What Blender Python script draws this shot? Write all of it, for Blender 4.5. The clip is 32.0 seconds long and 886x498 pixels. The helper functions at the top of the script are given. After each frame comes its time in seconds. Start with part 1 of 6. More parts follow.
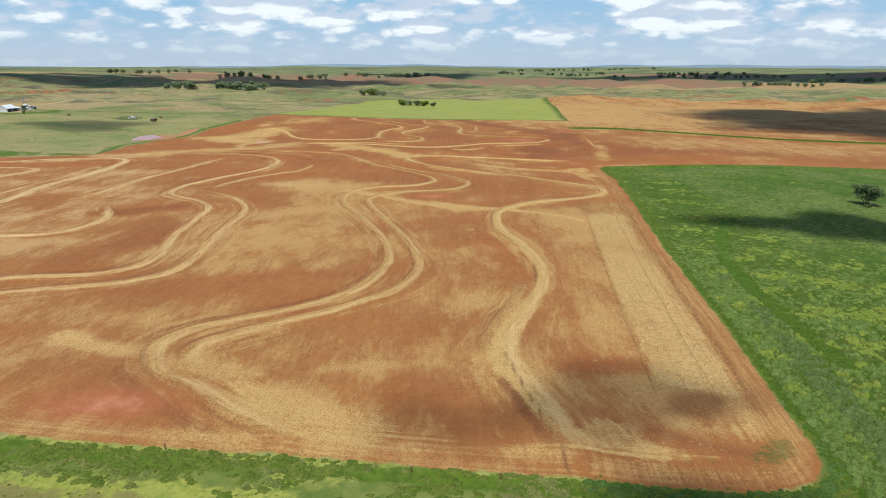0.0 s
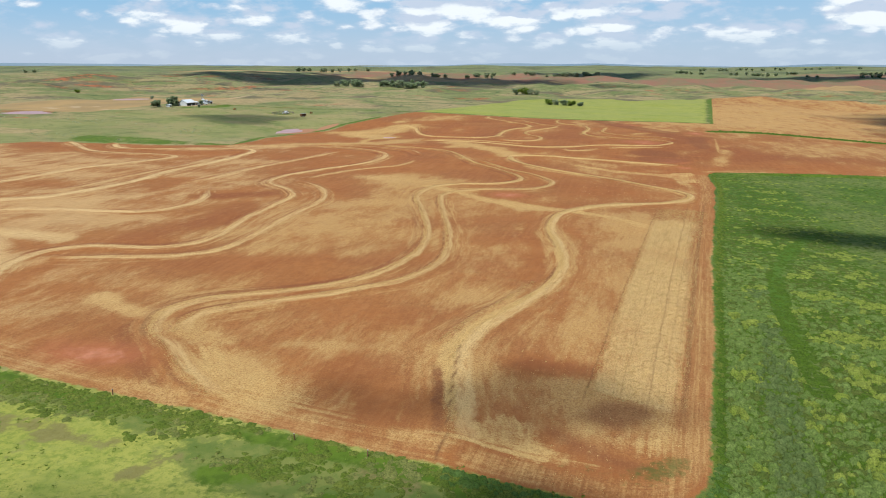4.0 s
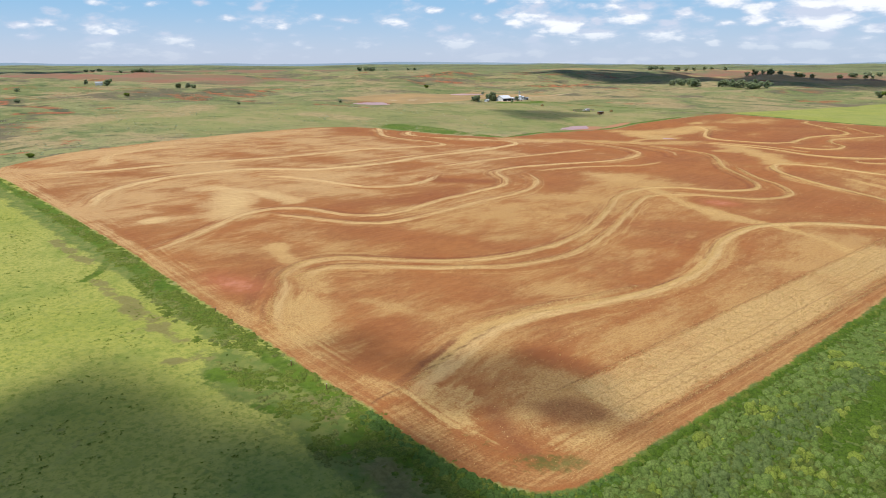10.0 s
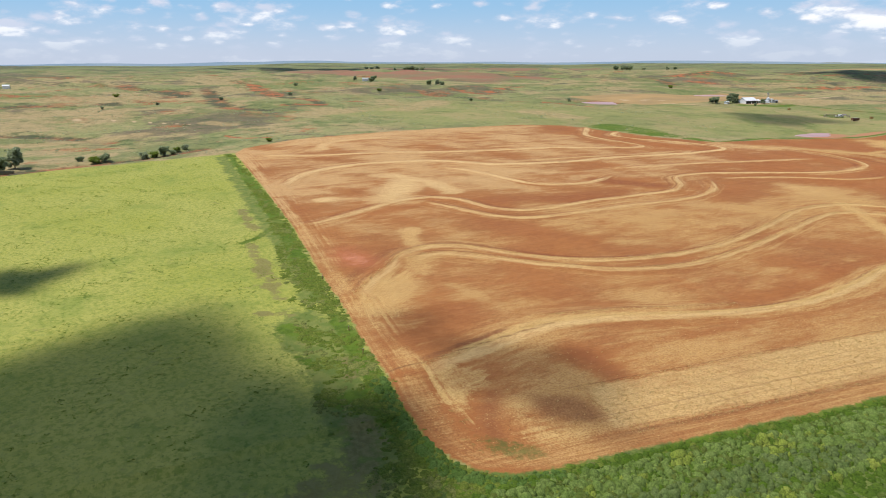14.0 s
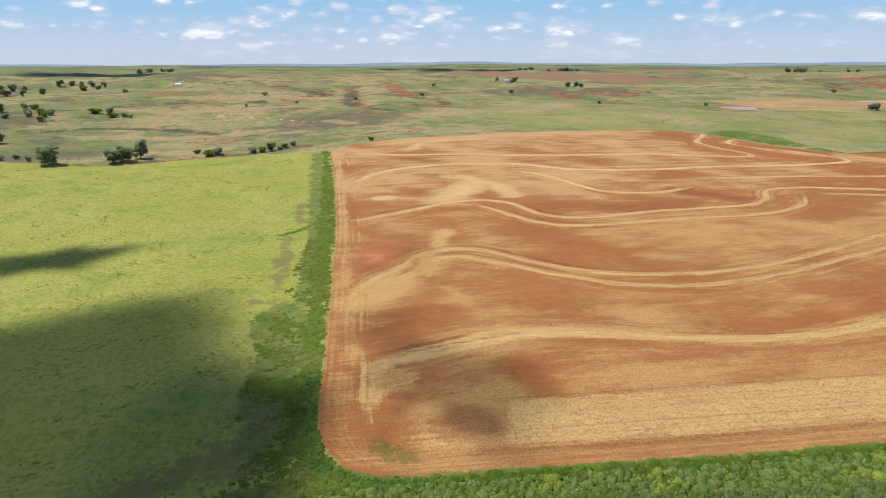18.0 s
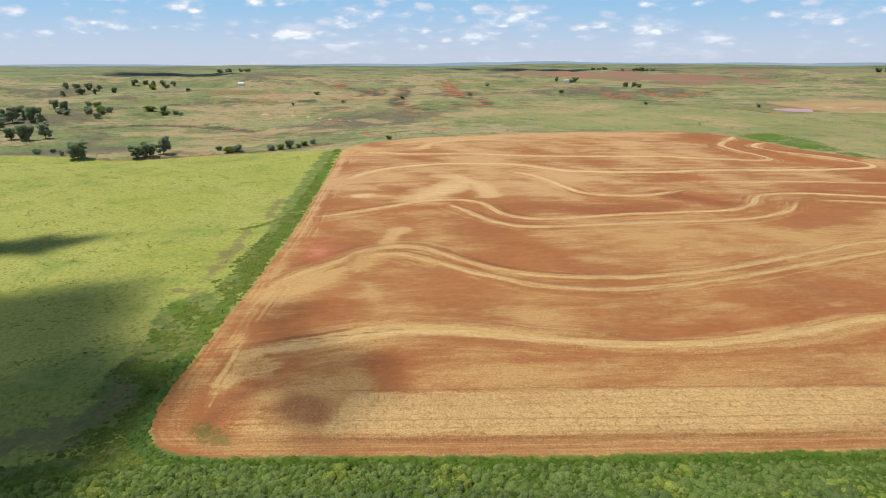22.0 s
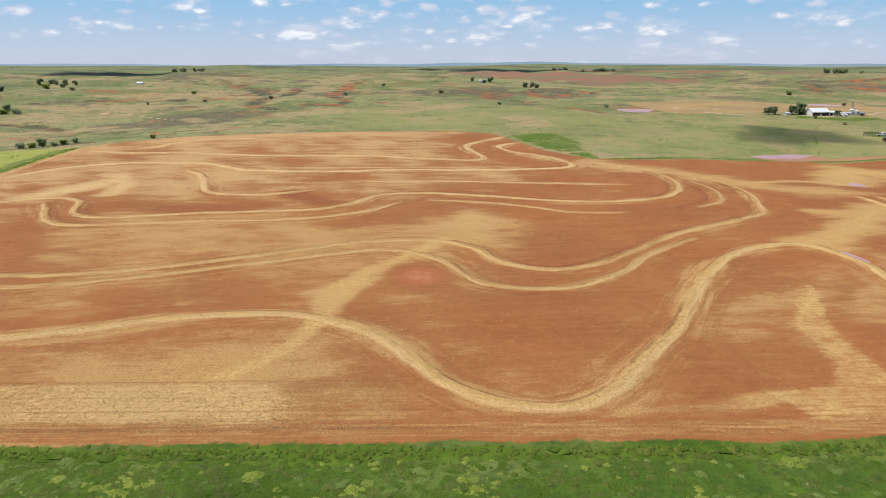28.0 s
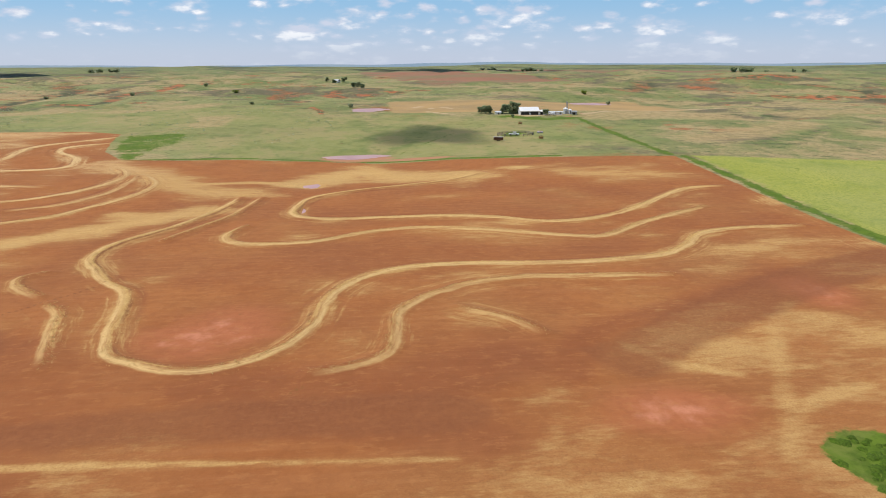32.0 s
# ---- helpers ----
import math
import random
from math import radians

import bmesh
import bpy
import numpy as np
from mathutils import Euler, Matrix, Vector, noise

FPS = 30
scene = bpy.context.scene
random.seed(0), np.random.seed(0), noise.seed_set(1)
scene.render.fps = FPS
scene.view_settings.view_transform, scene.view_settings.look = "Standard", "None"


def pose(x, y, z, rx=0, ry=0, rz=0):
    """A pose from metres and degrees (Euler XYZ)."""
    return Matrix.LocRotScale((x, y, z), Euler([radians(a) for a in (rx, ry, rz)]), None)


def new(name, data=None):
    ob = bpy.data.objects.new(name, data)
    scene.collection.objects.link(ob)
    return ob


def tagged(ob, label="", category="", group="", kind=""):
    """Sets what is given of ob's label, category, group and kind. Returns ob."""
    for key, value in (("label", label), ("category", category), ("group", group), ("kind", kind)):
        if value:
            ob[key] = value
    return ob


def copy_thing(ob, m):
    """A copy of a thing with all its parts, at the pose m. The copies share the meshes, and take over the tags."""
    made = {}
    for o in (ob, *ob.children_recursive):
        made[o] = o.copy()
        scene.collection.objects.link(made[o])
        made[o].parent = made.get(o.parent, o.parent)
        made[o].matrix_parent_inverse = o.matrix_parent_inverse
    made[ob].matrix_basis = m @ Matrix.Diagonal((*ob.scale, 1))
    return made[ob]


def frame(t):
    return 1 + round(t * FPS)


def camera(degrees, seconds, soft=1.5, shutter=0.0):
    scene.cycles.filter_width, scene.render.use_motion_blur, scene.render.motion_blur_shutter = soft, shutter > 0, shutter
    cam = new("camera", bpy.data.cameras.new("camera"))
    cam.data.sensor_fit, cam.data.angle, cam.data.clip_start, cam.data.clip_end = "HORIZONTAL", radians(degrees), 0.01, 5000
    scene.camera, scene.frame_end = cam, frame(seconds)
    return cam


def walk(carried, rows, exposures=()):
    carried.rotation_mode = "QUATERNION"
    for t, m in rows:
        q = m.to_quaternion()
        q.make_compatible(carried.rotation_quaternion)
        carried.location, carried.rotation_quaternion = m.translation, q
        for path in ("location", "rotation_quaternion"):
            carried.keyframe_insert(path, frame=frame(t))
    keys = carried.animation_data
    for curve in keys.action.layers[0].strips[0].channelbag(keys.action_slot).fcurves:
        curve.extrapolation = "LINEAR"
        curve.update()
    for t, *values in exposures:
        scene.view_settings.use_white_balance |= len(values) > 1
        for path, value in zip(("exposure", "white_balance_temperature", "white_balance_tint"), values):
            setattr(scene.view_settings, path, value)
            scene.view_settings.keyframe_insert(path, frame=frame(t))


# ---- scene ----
cam = camera(64.4, 32.0, soft=1.0)
METRES, EYE, TILT, LEAN, TURN = 301.7, 35.0, 0.0, 1.25, 0.0
ROWS = [
    (0.0, -0.0001, 0.0003, 0.0002, 0.34, -14.93, -1.31),
    (0.5, 0.0099, -0.0003, 0.0004, 1.51, -14.98, -1.33),
    (1.0, 0.0199, -0.0010, 0.0005, 2.82, -15.02, -1.35),
    (1.5, 0.0299, -0.0017, 0.0009, 4.17, -15.06, -1.31),
    (2.0, 0.0400, -0.0018, 0.0013, 6.07, -15.16, -1.24),
    (2.5, 0.0502, -0.0018, 0.0017, 8.28, -15.23, -1.20),
    (3.0, 0.0603, -0.0015, 0.0020, 10.49, -15.27, -1.20),
    (3.5, 0.0706, -0.0011, 0.0023, 12.61, -15.29, -1.21),
    (5.5, 0.1106, 0.0042, 0.0035, 20.26, -15.45, -1.18),
    (6.0, 0.1207, 0.0062, 0.0039, 22.55, -15.52, -1.11),
    (6.5, 0.1306, 0.0085, 0.0043, 24.78, -15.55, -1.08),
    (7.0, 0.1405, 0.0111, 0.0045, 27.00, -15.59, -1.06),
    (7.5, 0.1503, 0.0141, 0.0044, 29.15, -15.60, -1.01),
    (8.0, 0.1597, 0.0173, 0.0048, 31.30, -15.66, -0.99),
    (8.5, 0.1693, 0.0209, 0.0048, 33.79, -15.71, -0.91),
    (9.0, 0.1782, 0.0247, 0.0050, 36.63, -15.79, -0.88),
    (9.5, 0.1875, 0.0289, 0.0051, 39.85, -15.87, -0.76),
    (10.0, 0.1962, 0.0338, 0.0050, 43.05, -15.92, -0.73),
    (10.5, 0.2048, 0.0390, 0.0053, 46.01, -15.99, -0.67),
    (11.0, 0.2133, 0.0443, 0.0054, 48.83, -16.04, -0.64),
    (11.5, 0.2213, 0.0504, 0.0058, 51.63, -16.09, -0.54),
    (12.0, 0.2292, 0.0565, 0.0060, 54.40, -16.13, -0.51),
    (12.5, 0.2366, 0.0632, 0.0064, 57.15, -16.18, -0.47),
    (13.0, 0.2437, 0.0702, 0.0066, 59.42, -16.21, -0.49),
    (13.5, 0.2504, 0.0778, 0.0069, 61.70, -16.24, -0.45),
    (14.0, 0.2563, 0.0857, 0.0069, 64.00, -16.25, -0.44),
    (14.5, 0.2612, 0.0941, 0.0072, 66.21, -16.26, -0.38),
    (15.0, 0.2652, 0.1029, 0.0074, 68.42, -16.26, -0.32),
    (15.5, 0.2684, 0.1119, 0.0077, 70.77, -16.24, -0.28),
    (17.5, 0.2816, 0.1493, 0.0087, 75.90, -16.26, -0.27),
    (18.0, 0.2845, 0.1589, 0.0091, 76.96, -16.27, -0.24),
    (18.5, 0.2875, 0.1686, 0.0093, 78.04, -16.28, -0.20),
    (19.0, 0.2903, 0.1783, 0.0095, 79.02, -16.29, -0.18),
    (19.5, 0.2928, 0.1879, 0.0095, 79.93, -16.29, -0.15),
    (20.0, 0.2954, 0.1977, 0.0096, 80.98, -16.31, -0.11),
    (20.5, 0.2978, 0.2076, 0.0096, 82.02, -16.30, -0.09),
    (21.0, 0.3000, 0.2176, 0.0097, 82.93, -16.30, -0.06),
    (21.5, 0.3023, 0.2275, 0.0099, 83.43, -16.31, -0.03),
    (22.0, 0.3042, 0.2374, 0.0099, 83.45, -16.30, -0.03),
    (22.5, 0.3061, 0.2474, 0.0100, 83.47, -16.29, -0.06),
    (23.0, 0.3079, 0.2575, 0.0100, 83.49, -16.28, -0.10),
    (23.5, 0.3095, 0.2674, 0.0101, 83.50, -16.28, -0.14),
    (24.0, 0.3111, 0.2775, 0.0102, 83.51, -16.29, -0.14),
    (24.5, 0.3128, 0.2876, 0.0103, 83.52, -16.30, -0.16),
    (25.5, 0.3162, 0.3077, 0.0102, 83.55, -16.29, -0.17),
    (26.1, 0.3188, 0.3199, 0.0101, 83.58, -16.27, -0.18),
    (26.5, 0.3235, 0.3550, 0.0100, 83.60, -16.25, -0.18),
    (27.0, 0.3321, 0.4179, 0.0100, 83.62, -16.23, -0.14),
    (27.5, 0.3376, 0.4808, 0.0096, 83.74, -16.26, -0.15),
    (28.0, 0.3369, 0.5438, 0.0090, 83.81, -16.27, -0.13),
    (28.5, 0.3363, 0.6068, 0.0084, 83.82, -16.32, -0.08),
    (29.0, 0.3370, 0.6695, 0.0078, 83.79, -16.30, -0.06),
    (29.5, 0.3428, 0.7315, 0.0071, 83.75, -16.31, -0.07),
    (30.0, 0.3454, 0.7924, 0.0067, 83.72, -16.26, 0.06),
    (31.0, 0.3529, 0.9194, 0.0060, 83.72, -16.25, 0.04),
    (31.5, 0.3596, 0.9789, 0.0062, 83.72, -16.24, 0.05),
    (32.0, 0.3679, 1.0392, 0.0063, 83.71, -16.24, 0.05),
]
walk(cam, [(t, pose(0.72, 0, EYE, TILT, LEAN, TURN) @ pose(METRES * x, METRES * y, METRES * z, 90 + pitch, roll, yaw)) for t, x, y, z, yaw, pitch, roll in ROWS],
     exposures=[(0.0, -0.09, 6150, 3), (6.0, -0.06, 6180, 6), (12.0, 0.0, 6330, 10), (19.0, 0.01, 6390, 10), (24.5, -0.02, 6400, 10), (29.0, -0.06, 6410, 10), (32.0, -0.07, 6430, 10)])

# ---------------------------------------------------------------- world and sun
SUN_EL, SUN_AZ = 66.0, 195.0          # height and compass-like turn of the sun, degrees
world = bpy.data.worlds.new("sky")
scene.world = world
world.use_nodes = True
wt = world.node_tree
wt.nodes.clear()


def wmath(op, a, b=None):
    n = wt.nodes.new("ShaderNodeMath")
    n.operation = op
    for i, v in enumerate((a, b)):
        if v is None:
            continue
        if isinstance(v, (int, float)):
            n.inputs[i].default_value = v
        else:
            wt.links.new(v, n.inputs[i])
    return n.outputs[0]


sky = wt.nodes.new("ShaderNodeTexSky")
sky.sky_type = "NISHITA"
sky.sun_disc = False
sky.sun_elevation, sky.sun_rotation = radians(SUN_EL), radians(SUN_AZ)
sky.air_density, sky.dust_density, sky.ozone_density = 1.0, 0.25, 2.5
geo = wt.nodes.new("ShaderNodeTexCoord")
sep = wt.nodes.new("ShaderNodeSeparateXYZ")
wt.links.new(geo.outputs["Generated"], sep.inputs[0])
up = wmath("ADD", wmath("MAXIMUM", sep.outputs[2], -0.1), 0.34)
cu, cv = wmath("DIVIDE", sep.outputs[0], up), wmath("DIVIDE", sep.outputs[1], up)
comb = wt.nodes.new("ShaderNodeCombineXYZ")
wt.links.new(cu, comb.inputs[0])
wt.links.new(cv, comb.inputs[1])


def cloud_noise(scale, detail, rough, z):
    n = wt.nodes.new("ShaderNodeTexNoise")
    n.inputs["Scale"].default_value = scale
    n.inputs["Detail"].default_value = detail
    n.inputs["Roughness"].default_value = rough
    off = wt.nodes.new("ShaderNodeVectorMath")
    off.operation = "ADD"
    off.inputs[1].default_value = (0, 0, z)
    wt.links.new(comb.outputs[0], off.inputs[0])
    wt.links.new(off.outputs[0], n.inputs["Vector"])
    return n.outputs["Fac"]


def wramp(fac, lo, hi):
    n = wt.nodes.new("ShaderNodeMapRange")
    n.interpolation_type = "SMOOTHSTEP"
    n.inputs["From Min"].default_value, n.inputs["From Max"].default_value = lo, hi
    wt.links.new(fac, n.inputs["Value"])
    return n.outputs[0]


def wmix(fac, a, b):
    n = wt.nodes.new("ShaderNodeMix")
    n.data_type = "RGBA"
    for sock, v in ((n.inputs[0], fac), (n.inputs[6], a), (n.inputs[7], b)):
        if isinstance(v, (int, float)):
            sock.default_value = v
        elif isinstance(v, tuple):
            sock.default_value = (*v, 1)
        else:
            wt.links.new(v, sock)
    return n.outputs[2]


def puffs(scale, z, shift=1.0):
    """Rounded heaps: cells whose outlines are frayed by noise."""
    warp = wt.nodes.new("ShaderNodeTexNoise")
    warp.inputs["Scale"].default_value, warp.inputs["Detail"].default_value = scale * 1.3, 4.0
    wt.links.new(comb.outputs[0], warp.inputs["Vector"])
    less, more, at_v = (wt.nodes.new("ShaderNodeVectorMath") for _ in range(3))
    cells = wt.nodes.new("ShaderNodeTexVoronoi")
    less.operation, more.operation, at_v.operation = "SUBTRACT", "SCALE", "SCALE"
    less.inputs[1].default_value = (0.5, 0.5, 0.5)
    wt.links.new(warp.outputs["Color"], less.inputs[0])
    wt.links.new(less.outputs[0], more.inputs[0])
    more.inputs["Scale"].default_value = 0.75 / scale
    wt.links.new(comb.outputs[0], at_v.inputs[0])
    at_v.inputs["Scale"].default_value = shift
    both = wt.nodes.new("ShaderNodeVectorMath")
    both.operation = "ADD"
    wt.links.new(at_v.outputs[0], both.inputs[0])
    wt.links.new(more.outputs[0], both.inputs[1])
    tall = wt.nodes.new("ShaderNodeVectorMath")
    tall.operation = "ADD"
    tall.inputs[1].default_value = (0, 0, z)
    wt.links.new(both.outputs[0], tall.inputs[0])
    cells.feature = "SMOOTH_F1"
    cells.inputs["Scale"].default_value, cells.inputs["Smoothness"].default_value = scale, 0.35
    wt.links.new(tall.outputs[0], cells.inputs["Vector"])
    return wmath("SUBTRACT", 0.75, cells.outputs["Distance"])


# denser cloud towards the north and east, scattered puffs towards the west
east = wramp(wmath("ADD", wmath("MULTIPLY", sep.outputs[0], 0.75), wmath("MULTIPLY", sep.outputs[1], 0.35)), -0.60, 0.55)
heap, lower = puffs(5.0, 0.0), puffs(5.0, 0.0, 1.015)
small = puffs(10.5, 3.0)
fray = cloud_noise(15.0, 6.0, 0.58, 1.3)
big = cloud_noise(1.9, 3.0, 0.5, 7.7)
low = wramp(sep.outputs[2], 0.045, 0.004)
level_c = wmath("ADD", wmath("MAXIMUM", heap, wmath("SUBTRACT", small, 0.01)), wmath("MULTIPLY", wmath("SUBTRACT", fray, 0.5), 0.85))
level_c = wmath("ADD", level_c, wmath("MULTIPLY", wmath("SUBTRACT", big, 0.5), 0.7))
level_c = wmath("ADD", level_c, wmath("ADD", wmath("MULTIPLY", east, 0.24), 0.07))
cover = wramp(level_c, 0.34, 0.78)
core = wmath("MULTIPLY", wramp(wmath("ADD", wmath("SUBTRACT", heap, lower), wmath("MULTIPLY", wmath("SUBTRACT", fray, 0.5), 0.30)), -0.06, 0.08), wramp(level_c, 0.44, 0.80))
blue = wmix(wramp(sep.outputs[2], -0.005, 0.085), (6.3, 7.3, 9.4), (3.3, 6.3, 9.6))
blue = wmix(wmath("MULTIPLY", east, 0.45), blue, (5.2, 6.9, 9.2))
high_up = wramp(sep.outputs[2], 0.09, 0.42)
blue = wmix(high_up, blue, (0.9, 2.1, 4.6))
blue = wmix(0.20, blue, sky.outputs[0])
clouds = wmix(core, (7.3, 7.9, 9.4), (11.6, 11.6, 11.8))
clouds = wmix(high_up, clouds, (4.2, 4.4, 4.8))
cover = wmath("MULTIPLY", cover, wmath("SUBTRACT", 1.0, wmath("MULTIPLY", high_up, 0.55)))
skin = wmix(wmath("MULTIPLY", cover, wmath("SUBTRACT", 0.96, wmath("MULTIPLY", low, 0.82))), blue, clouds)
bg = wt.nodes.new("ShaderNodeBackground")
bg.inputs["Strength"].default_value = 0.09
wt.links.new(skin, bg.inputs["Color"])
out = wt.nodes.new("ShaderNodeOutputWorld")
wt.links.new(bg.outputs[0], out.inputs[0])

sun = new("sun", bpy.data.lights.new("sun", "SUN"))
sun.data.energy, sun.data.angle, sun.data.color = 4.5, radians(0.53), (1.0, 0.955, 0.88)
az, el = radians(SUN_AZ), radians(SUN_EL)
SUN_DIR = Vector((math.sin(az) * math.cos(el), math.cos(az) * math.cos(el), math.sin(el)))
sun.matrix_world = Matrix.Translation((0, 0, 300)) @ SUN_DIR.to_track_quat("Z", "Y").to_matrix().to_4x4()

# ---------------------------------------------------------------- materials


class Mat:
    """A small builder for node materials."""

    def __init__(self, name):
        self.m = bpy.data.materials.new(name)
        self.m.use_nodes = True
        self.t = self.m.node_tree
        self.t.nodes.clear()
        self.b = self.t.nodes.new("ShaderNodeBsdfPrincipled")
        o = self.t.nodes.new("ShaderNodeOutputMaterial")
        self.t.links.new(self.b.outputs[0], o.inputs[0])
        self.pos = self.t.nodes.new("ShaderNodeNewGeometry").outputs["Position"]
        self.b.inputs["Roughness"].default_value = 0.9
        self.b.inputs["Specular IOR Level"].default_value = 0.2

    def put(self, sock, v):
        if isinstance(v, (int, float)):
            sock.default_value = v
        elif isinstance(v, tuple):
            sock.default_value = (*v, 1) if len(sock.default_value) == 4 else v
        else:
            self.t.links.new(v, sock)

    def set(self, **kw):
        for k, v in kw.items():
            self.put(self.b.inputs[k.replace("_", " ")], v)
        return self.m

    def math(self, op, a, b=0.0, clamp=False):
        n = self.t.nodes.new("ShaderNodeMath")
        n.operation, n.use_clamp = op, clamp
        self.put(n.inputs[0], a)
        self.put(n.inputs[1], b)
        return n.outputs[0]

    def add(self, a, b): return self.math("ADD", a, b)
    def mul(self, a, b): return self.math("MULTIPLY", a, b)
    def top(self, a, b): return self.math("MAXIMUM", a, b)

    def ramp(self, v, lo, hi, a=0.0, b=1.0):
        n = self.t.nodes.new("ShaderNodeMapRange")
        n.interpolation_type = "SMOOTHSTEP"
        self.put(n.inputs["Value"], v)
        for k, q in zip(("From Min", "From Max", "To Min", "To Max"), (lo, hi, a, b)):
            n.inputs[k].default_value = q
        return n.outputs[0]

    def mix(self, f, a, b, mode="MIX"):
        n = self.t.nodes.new("ShaderNodeMix")
        n.data_type, n.blend_type = "RGBA", mode
        self.put(n.inputs[0], f)
        self.put(n.inputs[6], a)
        self.put(n.inputs[7], b)
        return n.outputs[2]

    def at(self, scale=(1, 1, 1), turn=0.0, shift=(0, 0, 0)):
        n = self.t.nodes.new("ShaderNodeMapping")
        n.vector_type = "POINT"
        n.inputs["Scale"].default_value = scale
        n.inputs["Rotation"].default_value = (0, 0, radians(turn))
        n.inputs["Location"].default_value = shift
        self.t.links.new(self.pos, n.inputs[0])
        return n.outputs[0]

    def join(self, x, y):
        n = self.t.nodes.new("ShaderNodeCombineXYZ")
        self.put(n.inputs[0], x)
        self.put(n.inputs[1], y)
        return n.outputs[0]

    def noise(self, scale, detail=4.0, rough=0.55, vec=None, warp=0.0):
        n = self.t.nodes.new("ShaderNodeTexNoise")
        n.inputs["Scale"].default_value, n.inputs["Detail"].default_value = scale, detail
        n.inputs["Roughness"].default_value, n.inputs["Distortion"].default_value = rough, warp
        self.t.links.new(vec or self.pos, n.inputs["Vector"])
        return n.outputs["Fac"]

    def attr(self, name):
        n = self.t.nodes.new("ShaderNodeAttribute")
        n.attribute_name = name
        return n.outputs["Fac"]

    def random(self):
        return self.t.nodes.new("ShaderNodeObjectInfo").outputs["Random"]

    def island(self):
        return self.t.nodes.new("ShaderNodeNewGeometry").outputs["Random Per Island"]

    def bump(self, h, strength=0.5, dist=0.05):
        n = self.t.nodes.new("ShaderNodeBump")
        n.inputs["Strength"].default_value, n.inputs["Distance"].default_value = strength, dist
        self.t.links.new(h, n.inputs["Height"])
        self.t.links.new(n.outputs[0], self.b.inputs["Normal"])


def ground_material():
    g = Mat("farmland")
    fine = g.noise(1.5, 6, 0.68)
    mid = g.noise(0.22, 5, 0.6)
    wide = g.noise(0.035, 4, 0.55)
    vast = g.noise(0.0045, 5, 0.55)
    grain = g.add(g.mul(g.add(g.noise(5.0, 4, 0.75), -0.5), g.attr("stubbly")), 0.5)
    lump = g.noise(0.75, 4, 0.62)
    rows = g.noise(1.0, 3, 0.6, g.at((2.6, 0.06, 1.0), 1.5))
    till = g.noise(1.0, 4, 0.65, g.at((1.1, 0.06, 1.0), -4.0))
    drift = g.noise(1.0, 5, 0.65, g.at((0.20, 0.075, 1.0), -6.0))
    streak = g.noise(1.0, 5, 0.68, g.at((2.2, 0.30, 1.0), -5.0, (8, 3, 0)))
    # work lines that follow the terrace banks, and rows that follow the headland
    across = g.add(g.attr("across"), g.mul(g.add(mid, -0.5), 0.9))
    comb = g.noise(1.0, 5, 0.66, g.join(g.mul(across, 2.4), g.mul(g.attr("along"), 0.13)))
    combed = g.mul(g.ramp(g.math("ABSOLUTE", across), 2.2, 5.2, 1.0, 0.0), g.ramp(g.attr("bank"), 0.05, 0.4))
    lines = g.add(g.mul(comb, combed), g.mul(streak, g.add(1.0, g.mul(combed, -1.0))))
    rounds = g.noise(1.0, 4, 0.68, g.join(g.mul(g.attr("crop"), 1.9), g.mul(g.noise(0.04, 2, 0.5), 7.0)))
    border = g.mul(g.ramp(g.attr("crop"), 5.0, 9.0, 1.0, 0.0), g.ramp(g.attr("bank"), 0.3, 0.8, 1.0, 0.25))
    lines = g.add(g.mul(rounds, border), g.mul(lines, g.add(1.0, g.mul(border, -1.0))))
    drill = g.noise(1.0, 4, 0.7, g.join(g.mul(g.attr("inward"), 2.6), g.mul(g.noise(0.05, 2, 0.5), 6.0)))
    # --- tilled red soil
    soil = g.mix(g.ramp(mid, 0.3, 0.7), (0.290, 0.100, 0.028), (0.335, 0.123, 0.036))
    soil = g.mix(g.ramp(wide, 0.40, 0.65), soil, g.mix(0.5, soil, (0.225, 0.085, 0.032)))
    soil = g.mix(g.ramp(till, 0.42, 0.66, 0.0, 0.45), soil, (0.350, 0.140, 0.050))
    soil = g.mix(g.mul(g.ramp(g.add(g.attr("damp"), g.mul(g.add(drift, -0.5), 0.25)), 0.05, 0.9), g.ramp(fine, 0.2, 0.7, 0.9, 0.6)), soil, (0.190, 0.058, 0.024))
    soil = g.mix(g.ramp(g.add(g.attr("bare"), g.mul(g.add(drift, -0.5), 1.0)), 0.25, 1.05, 0.0, 0.75), soil, (0.400, 0.132, 0.056))
    soil = g.mix(g.ramp(g.add(g.attr("bare"), g.mul(g.add(g.noise(0.35, 5, 0.65), -0.5), 1.3)), 0.80, 1.30, 0.0, 0.75), soil, (0.560, 0.235, 0.140))
    soil = g.mix(g.ramp(lump, 0.44, 0.62, 0.0, 0.30), soil, g.mix(0.55, soil, (0.150, 0.050, 0.016)))
    soil = g.mix(g.ramp(g.noise(1.1, 6, 0.72, g.at((1, 0.45, 1), -5, (17, 5, 0))), 0.52, 0.64, 0.0, 0.30), soil, (0.400, 0.170, 0.060))
    # thin straw mulch over the soil, first an even film, then drifts of it
    straw = g.mix(g.ramp(fine, 0.3, 0.7), (0.492, 0.302, 0.102), (0.600, 0.392, 0.150))
    straw = g.mix(g.ramp(g.noise(0.09, 4), 0.4, 0.65), straw, (0.520, 0.335, 0.125))
    straw = g.mix(g.mul(g.attr("bleach"), 0.42), straw, (0.700, 0.500, 0.265))
